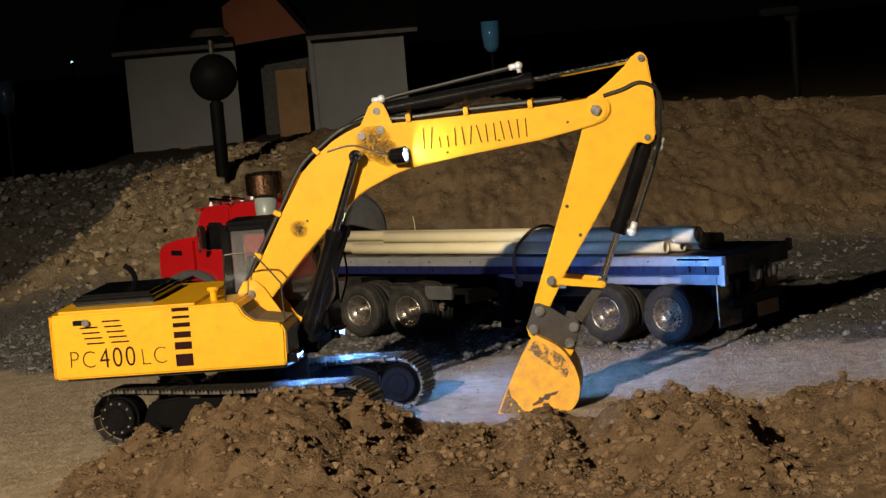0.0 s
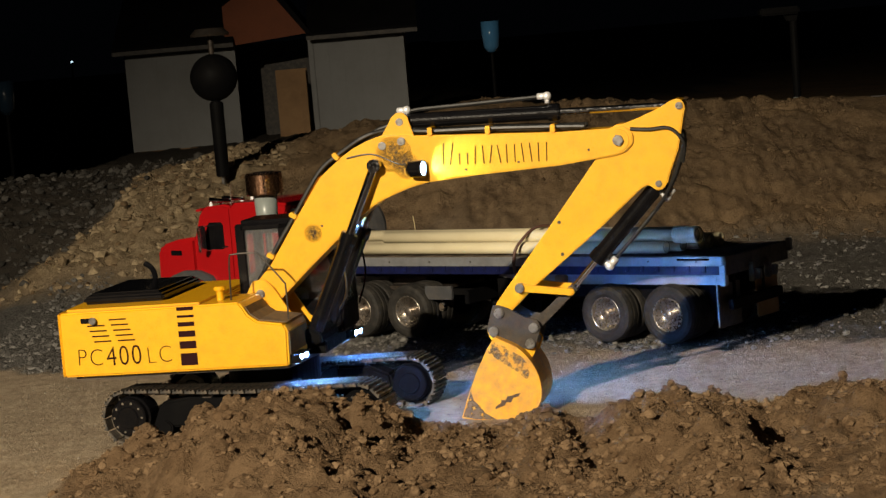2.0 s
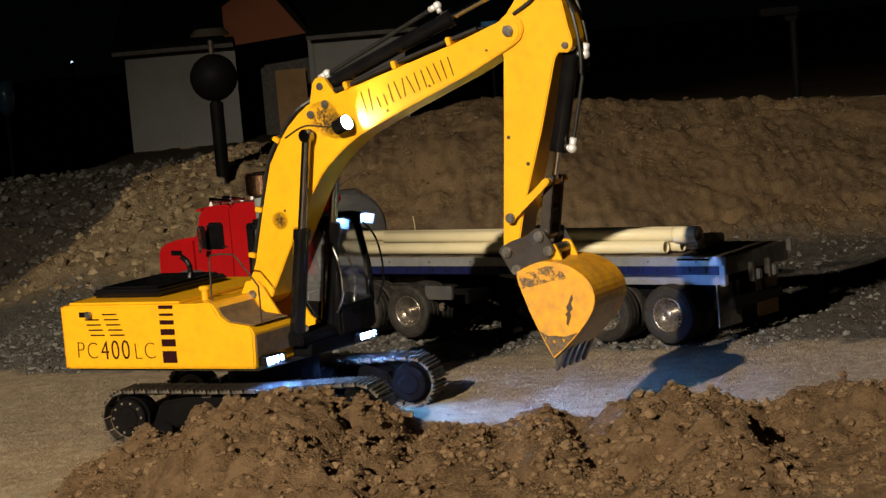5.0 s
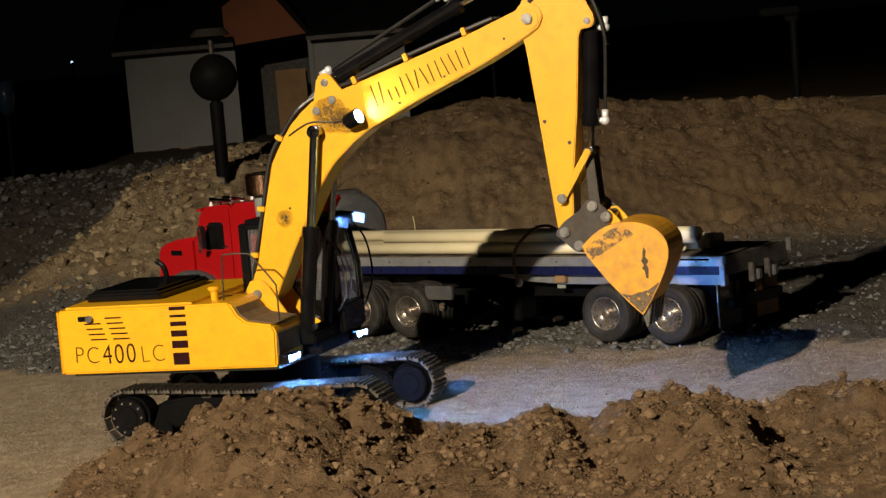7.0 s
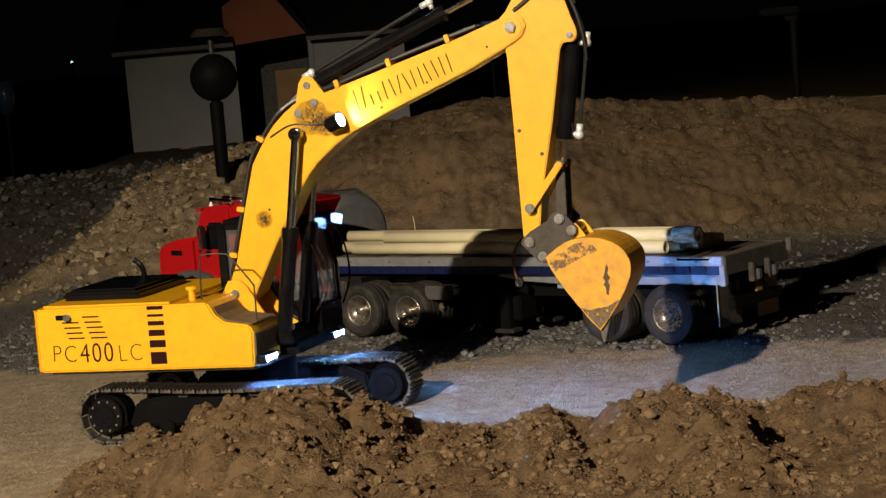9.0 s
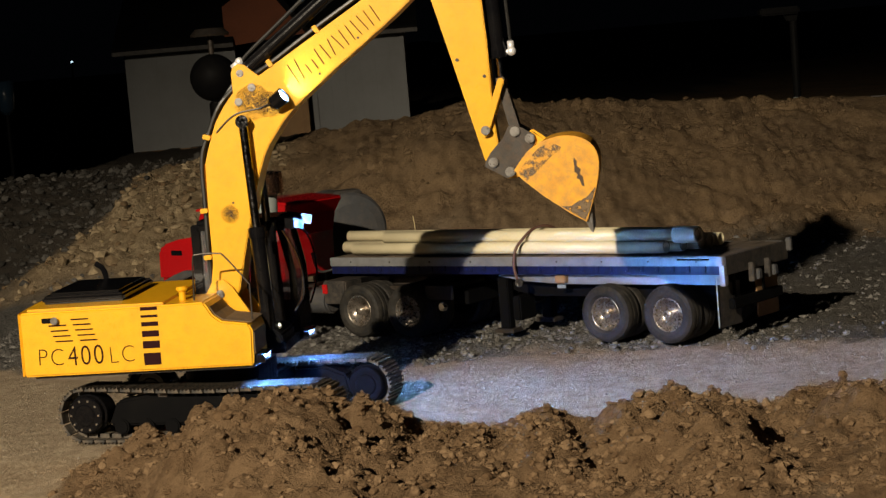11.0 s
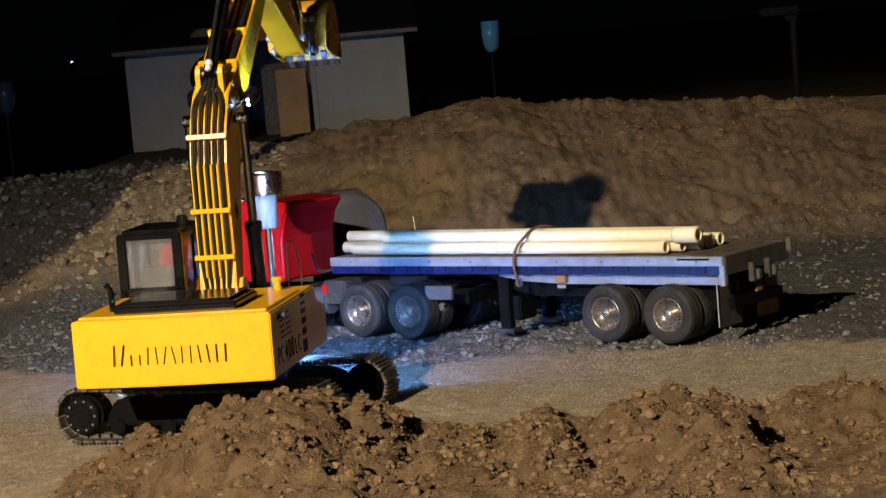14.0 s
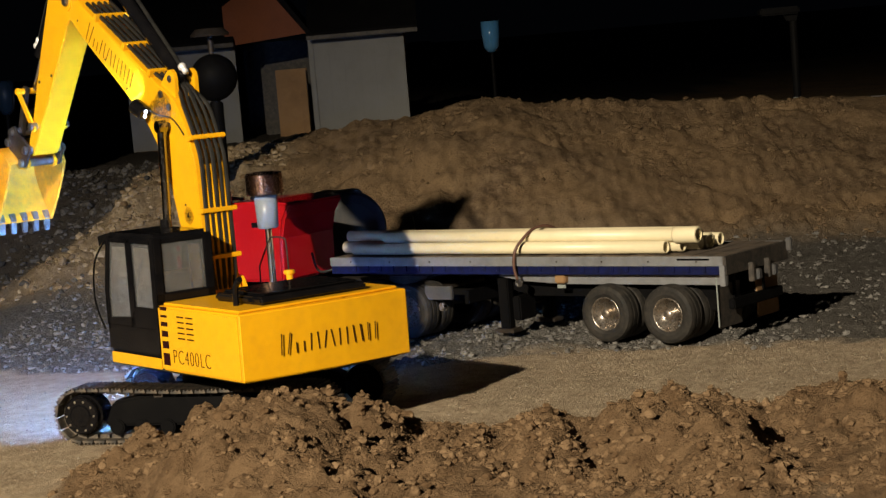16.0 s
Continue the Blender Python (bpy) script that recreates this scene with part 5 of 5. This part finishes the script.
    part("fender", plate([(0.930, 0.078), (0.940, 0.092), (0.965, 0.100), (1.0, 0.100), (1.025, 0.092), (1.055, 0.080), (1.055, 0.072), (1.015, 0.082), (0.98, 0.092), (0.945, 0.080)], y1 - 0.028, y1 + 0.004, 0.0015), GREY_DRUM, tc, "grey front fender")
    part("grille", box(1.068, 1.072, y0 + 0.04, y1 - 0.035, 0.086, 0.132, 0.001), CHROME, tc, "chrome grille")
    part("front_bumper", box(1.070, 1.082, y0 - 0.006, y1 + 0.006, 0.040, 0.072, 0.003), CHROME, tc, "chrome bumper")
    mir = part("mirror", box(0.934, 0.940, y1 + 0.008, y1 + 0.026, 0.130, 0.174, 0.0028, seg=4), CHROME, tc, "chrome side mirror")
    part("mirror_arm", rod((0.938, y1 - 0.006, 0.172), (0.938, y1 + 0.02, 0.172), 0.0012, n=8), CHROME, mir)
    part("mirror_arm", rod((0.938, y1 - 0.006, 0.133), (0.938, y1 + 0.02, 0.133), 0.0012, n=8), CHROME, mir)
    part("door_handle", rod((0.900, y1 - 0.004, 0.138), (0.912, y1 - 0.003, 0.138), 0.0016, n=8), CHROME, tc, "chrome door handle")
    for k in range(5):
        part("roof_lamp", rod((0.942, y0 + 0.014 + k * 0.024, 0.2015), (0.942, y0 + 0.014 + k * 0.024, 0.2085), 0.0035, 0.002, n=12, cap_bevel=0.0006), GLINT_METAL, tc, "chrome roof lamp")
    for y in (-0.02, -0.05):
        part("air_horn", rod((0.905, y, 0.2085), (0.95, y, 0.2105), 0.002, 0.0045, n=14), CHROME, tc, "chrome air horn")
    part("aerial", rod((0.895, -0.01, 0.203), (0.892, -0.008, 0.236), 0.0012, 0.0008, n=6), CHROME, tc)
    part("air_hose", tube([(0.77, -0.05, 0.12), (0.74, -0.03, 0.095), (0.71, -0.04, 0.098), (0.685, -0.06, 0.100)], 0.002), BLACK_HOSE, tc)
    return tc


tractor = build_tractor()

# ---------------------------------------------------------------- things round the truck
tank_z = place_z(-0.152, 3.62)
tank = thing("storage_tank", pose(-0.152, 3.62, tank_z, 0, 0, 20), "dull grey round tank lying behind the trailer", "tank")
shell = ring_rest([(0.0, -0.004), (0.045, -0.003), (0.060, 0.0), (0.0645, 0.004), (0.0645, 0.030), (0.0625, 0.032), (0.0645, 0.034), (0.0645, 0.13), (0.060, 0.134), (0.0, 0.138)], n=44)
shell.transform(Matrix.Translation((0, 0, 0.130)))
part("shell", shell, GREY_DRUM, tank, smooth=False)
for y in (0.03, 0.10):
    part("cradle", box(-0.045, 0.045, y - 0.008, y + 0.008, 0.0, 0.078, 0.002), FRAME, tank)
part("rim_band", ring_rest([(0.0645, 0.012), (0.067, 0.012), (0.067, 0.018), (0.0645, 0.018), (0.0645, 0.012)], n=44), FRAME, tank, "dark band").matrix_basis = Matrix.Translation((0, 0, 0.130))
part("hatch", box(-0.028, 0.026, 0.004, 0.05, 0.188, 0.198, 0.003), FRAME, tank, "dark hatch on top")


def stake_light(x, y, lean=0.0):
    """Garden light: metal cap over frosted glass on a chrome stake."""
    z = place_z(x, y)
    g = thing("garden_light", pose(x, y, z, 0, lean, 0), "solar garden light with metal cap on chrome stake", "garden light")
    part("stake", rod((0, 0, -0.02), (0, 0, 0.19), 0.0052, n=18), CHROME, g, "chrome stake")
    part("diffuser", ring_rest([(0.0, 0.186), (0.013, 0.186), (0.0155, 0.188), (0.0172, 0.235), (0.0, 0.236)], "Z", 28), FROST, g, "frosted white glass", True)
    cap = ring_rest([(0.0, 0.236), (0.0262, 0.236), (0.0275, 0.2375), (0.0275, 0.266), (0.0255, 0.2685), (0.0, 0.2685)], "Z", 36)
    part("cap", cap, BROWN_REFLECTION, g, "chrome cap with a brown reflection in its colour")
    part("solar_cell", box(-0.014, 0.014, -0.014, 0.014, 0.2685, 0.2697, 0.0003), BLACK, g, "dark solar cell")
    return g


stake_light(-0.254, 3.13)

# black round lamp on a stout post
px, py = -0.455, 4.55
pz = place_z(px, py)
post = thing("ball_lamp", pose(px, py, pz, 0, 0, 0), "black ball lamp on a stout black post", "garden light")
h0 = 0.396 - pz
part("stake", rod((0, 0, -0.02), (0, 0, 0.07), 0.0045, n=12), STEEL, post)
part("post", rod((0, 0, 0.02), (0, 0, h0 - 0.052), 0.0140, 0.0150, n=24, cap_bevel=0.002), MATTE_BLACK, post)
part("collar", rod((0, 0, h0 - 0.066), (0, 0, h0 - 0.042), 0.010, n=20), BLACK, post)
globe = bmesh.new()
bmesh.ops.create_uvsphere(globe, u_segments=36, v_segments=20, radius=0.0505, matrix=Matrix.Translation((0, 0, h0)) @ Matrix.Diagonal((1, 0.8, 1, 1)))
part("globe", globe, MATTE_BLACK, post, "matte black round globe", True)
part("neck", rod((0, 0, h0 + 0.045), (0, 0, h0 + 0.092), 0.006, n=14), DARK_STEEL, post)
part("cap", ring_rest([(0.0, h0 + 0.088), (0.040, h0 + 0.088), (0.042, h0 + 0.092), (0.030, h0 + 0.104), (0.0, h0 + 0.106)], "Z", 28), DARK_STEEL, post, "flat grey cap")


def cup_light(x, y, zc, r, mat, label):
    z = place_z(x, y)
    g = thing("garden_light", pose(x, y, z, 0, 0, 0), label, "garden light")
    h = zc - z
    part("stake", rod((0, 0, -0.03), (0, 0, h - 0.045), 0.006, 0.005, n=12), MATTE_BLACK, g)
    part("cup", ring_rest([(0.0, h - 0.045), (r * 0.45, h - 0.044), (r * 0.82, h - 0.030), (r * 0.95, h), (r, h + 0.042), (r * 0.9, h + 0.042), (r * 0.8, h), (0.0, h - 0.02)], "Z", 32), mat, g, "tulip-shaped glass cup", True)
    part("bulb", ring_rest([(0.0, h - 0.010), (0.006, h - 0.008), (0.008, h), (0.005, h + 0.008), (0.0, h + 0.010)], "Z", 16), GLINT, g, "small glowing bulb", True)
    return g


cup_light(0.184, 6.0, 0.430, 0.026, BLUE_GLASS, "blue glass tulip garden light, faintly lit, on a stake")
cup_light(-1.088, 5.5, 0.38, 0.024, SMOKE_GLASS, "small blue glass garden light on a stake")

# lamp post on the mound's crest
lx, ly = 0.864, 5.03
lz = place_z(lx, ly)
lp = thing("lamp_post", pose(lx, ly, lz), "dark lamp post with flat head and white foot", "lamp post")
top = 0.408 - lz
part("foot", box(-0.009, 0.009, -0.009, 0.009, -0.02, 0.014, 0.002), FROST, lp, "white foot block")
part("pole", rod((0, 0, 0.008), (0.002, 0, top), 0.0092, n=20), MATTE_BLACK, lp)
part("bracket", plate([(-0.014, top), (-0.022, top + 0.016), (0.014, top + 0.016), (0.010, top)], -0.006, 0.006, 0.001), MATTE_BLACK, lp)
part("head", box(-0.078, 0.016, -0.022, 0.022, top + 0.016, top + 0.034, 0.004), MATTE_BLACK, lp)

# weathered board along the crest
bx, by = 1.02, 5.06
board = part("edging_board", box(-0.145, 0.165, -0.006, 0.006, -0.02, 0.005, 0.0012, pose(0, 0, 0, 0, 0.6, 3)), GREY_DRUM, None)
board.matrix_world = pose(bx, by, place_z(bx, by) + 0.004)
tagged(board, "thin weathered grey board edging the mound's crest", "board")

# far yard lamp behind the shed
fx, fy, fz = -1.323, 8.0, 0.459
far = thing("far_lamp", pose(fx, fy, place_z(fx, fy)), "tiny white lamp on a dark pole far behind", "lamp post")
part("pole", rod((0, 0, -0.05), (0, 0, fz - place_z(fx, fy)), 0.004, n=8), MATTE_BLACK, far)
part("bulb", rod((0, 0, fz - place_z(fx, fy)), (0, 0, fz - place_z(fx, fy) + 0.007), 0.004, n=10), GLINT, far, "small white glowing bulb")

stalk = part("dry_stalk", tube([(0, 0, -0.01), (-0.004, 0, 0.05), (-0.012, 0, 0.11), (-0.016, 0, 0.155)], 0.0009, n=5), STRAW, None)
stalk.matrix_world = Matrix.Translation((-0.028, 3.45, place_z(-0.028, 3.45)))
tagged(stalk, "thin dry straw stalk standing in the gravel", "dry grass")


# ---------------------------------------------------------------- shed
def build_shed():
    y = 6.2
    zf = 0.178
    sh = thing("shed", pose(0, y, zf, 0, 0, 0), "pale grey model shed with open doorway and brown gable", "shed")
    zw = 0.29
    for x0, x1, lab in ((-0.872, -0.552, "pale grey boarded wall"), (-0.325, -0.062, "pale grey boarded wall")):
        wall = part("wall", box(x0, x1, 0.006, 0.02, -0.03, zw, 0.001), SIDING, sh, lab)
        n = int((x1 - x0) / 0.04)
        w = (x1 - x0) / n
        for k in range(n):
            part("board", box(x0 + k * w, x0 + (k + 1) * w, 0.0, 0.0065, -0.02, zw - 0.002, 0.00025, seg=1), SIDING, wall)
    for x in (-0.872, -0.076):
        part("side_wall", box(x, x + 0.014, 0.02, 0.55, -0.03, zw, 0.001), SIDING, sh)
    # Near-black, so the shed's unlit inside is put into the colour.
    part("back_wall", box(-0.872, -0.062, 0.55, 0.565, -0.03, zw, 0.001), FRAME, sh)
    part("corner_trim", box(-0.340, -0.325, -0.004, 0.012, -0.02, zw + 0.004, 0.001), SIDING, sh)
    part("floor_board", box(-0.87, -0.06, -0.03, 0.55, -0.04, 0.004, 0.002), PLYWOOD, sh)
    # Added sheet; its near-black colour stands for the shade inside the doorway.
    part("dark_doorway_backing", box(-0.55, -0.33, 0.30, 0.31, 0, zw, 0.001), FRAME, sh)
    part("plywood_panel", box(-0.445, -0.352, 0.05, 0.065, 0.004, 0.205, 0.001), PLYWOOD, sh, "tan plywood panel inside the doorway")
    part("timber_post", box(-0.375, -0.355, 0.03, 0.05, 0.004, 0.20, 0.001), PLYWOOD, sh, "upright timber")
    gable = plate([(-0.575, 0.285), (-0.345, 0.305), (-0.325, 0.300), (-0.440, 0.440), (-0.470, 0.470), (-0.575, 0.40)], -0.03, -0.01, 0.001)
    part("gable", gable, ROOF_BROWN, sh, "brown board gable")
    part("porch_roof", plate([(-0.335, 0.298), (-0.322, 0.303), (-0.455, 0.492), (-0.470, 0.480)], -0.05, 0.3, 0.001), ROOF_DARK, sh)
    for x0, x1 in ((-0.90, -0.55), (-0.34, -0.02)):
        roof = begin()
        merge(roof, box(x0, x1, 0, 0.40, 0, 0.012, 0.001, pose(0, -0.05, zw + 0.002, 24, 0, 0)))
        part("roof", roof, ROOF_DARK, sh, "dark felt roof")
        part("fascia", box(x0, x1, -0.056, -0.050, zw - 0.006, zw + 0.006, 0.0008), FRAME, sh)
    return sh


build_shed()


# ---------------------------------------------------------------- what moves
def motions():
    ticks = [k / 10 for k in range(161)]
    states = [(t, *excavator_state(t)) for t in ticks]
    walk(excavator, [(t, b) for t, b, _, _ in states])
    for name in states[0][2]:
        walk(EX[name], [(t, o[name]) for t, _, o, _ in states])
    travel = [s for s in states if s[0] <= 1.5 or 7.8 <= s[0] <= 12.6 or s[0] == 16.0]
    travel = [s for k, s in enumerate(travel) if k % 2 == 0 or s[0] in (0.0, 16.0)]
    for side in (-1, 1):
        for k in range(SHOES):
            walk(EX[("shoe", side, k)], [(t, loop_pose(k * LOOP / SHOES + d, side * 0.0885)) for t, _, _, d in travel])


motions()
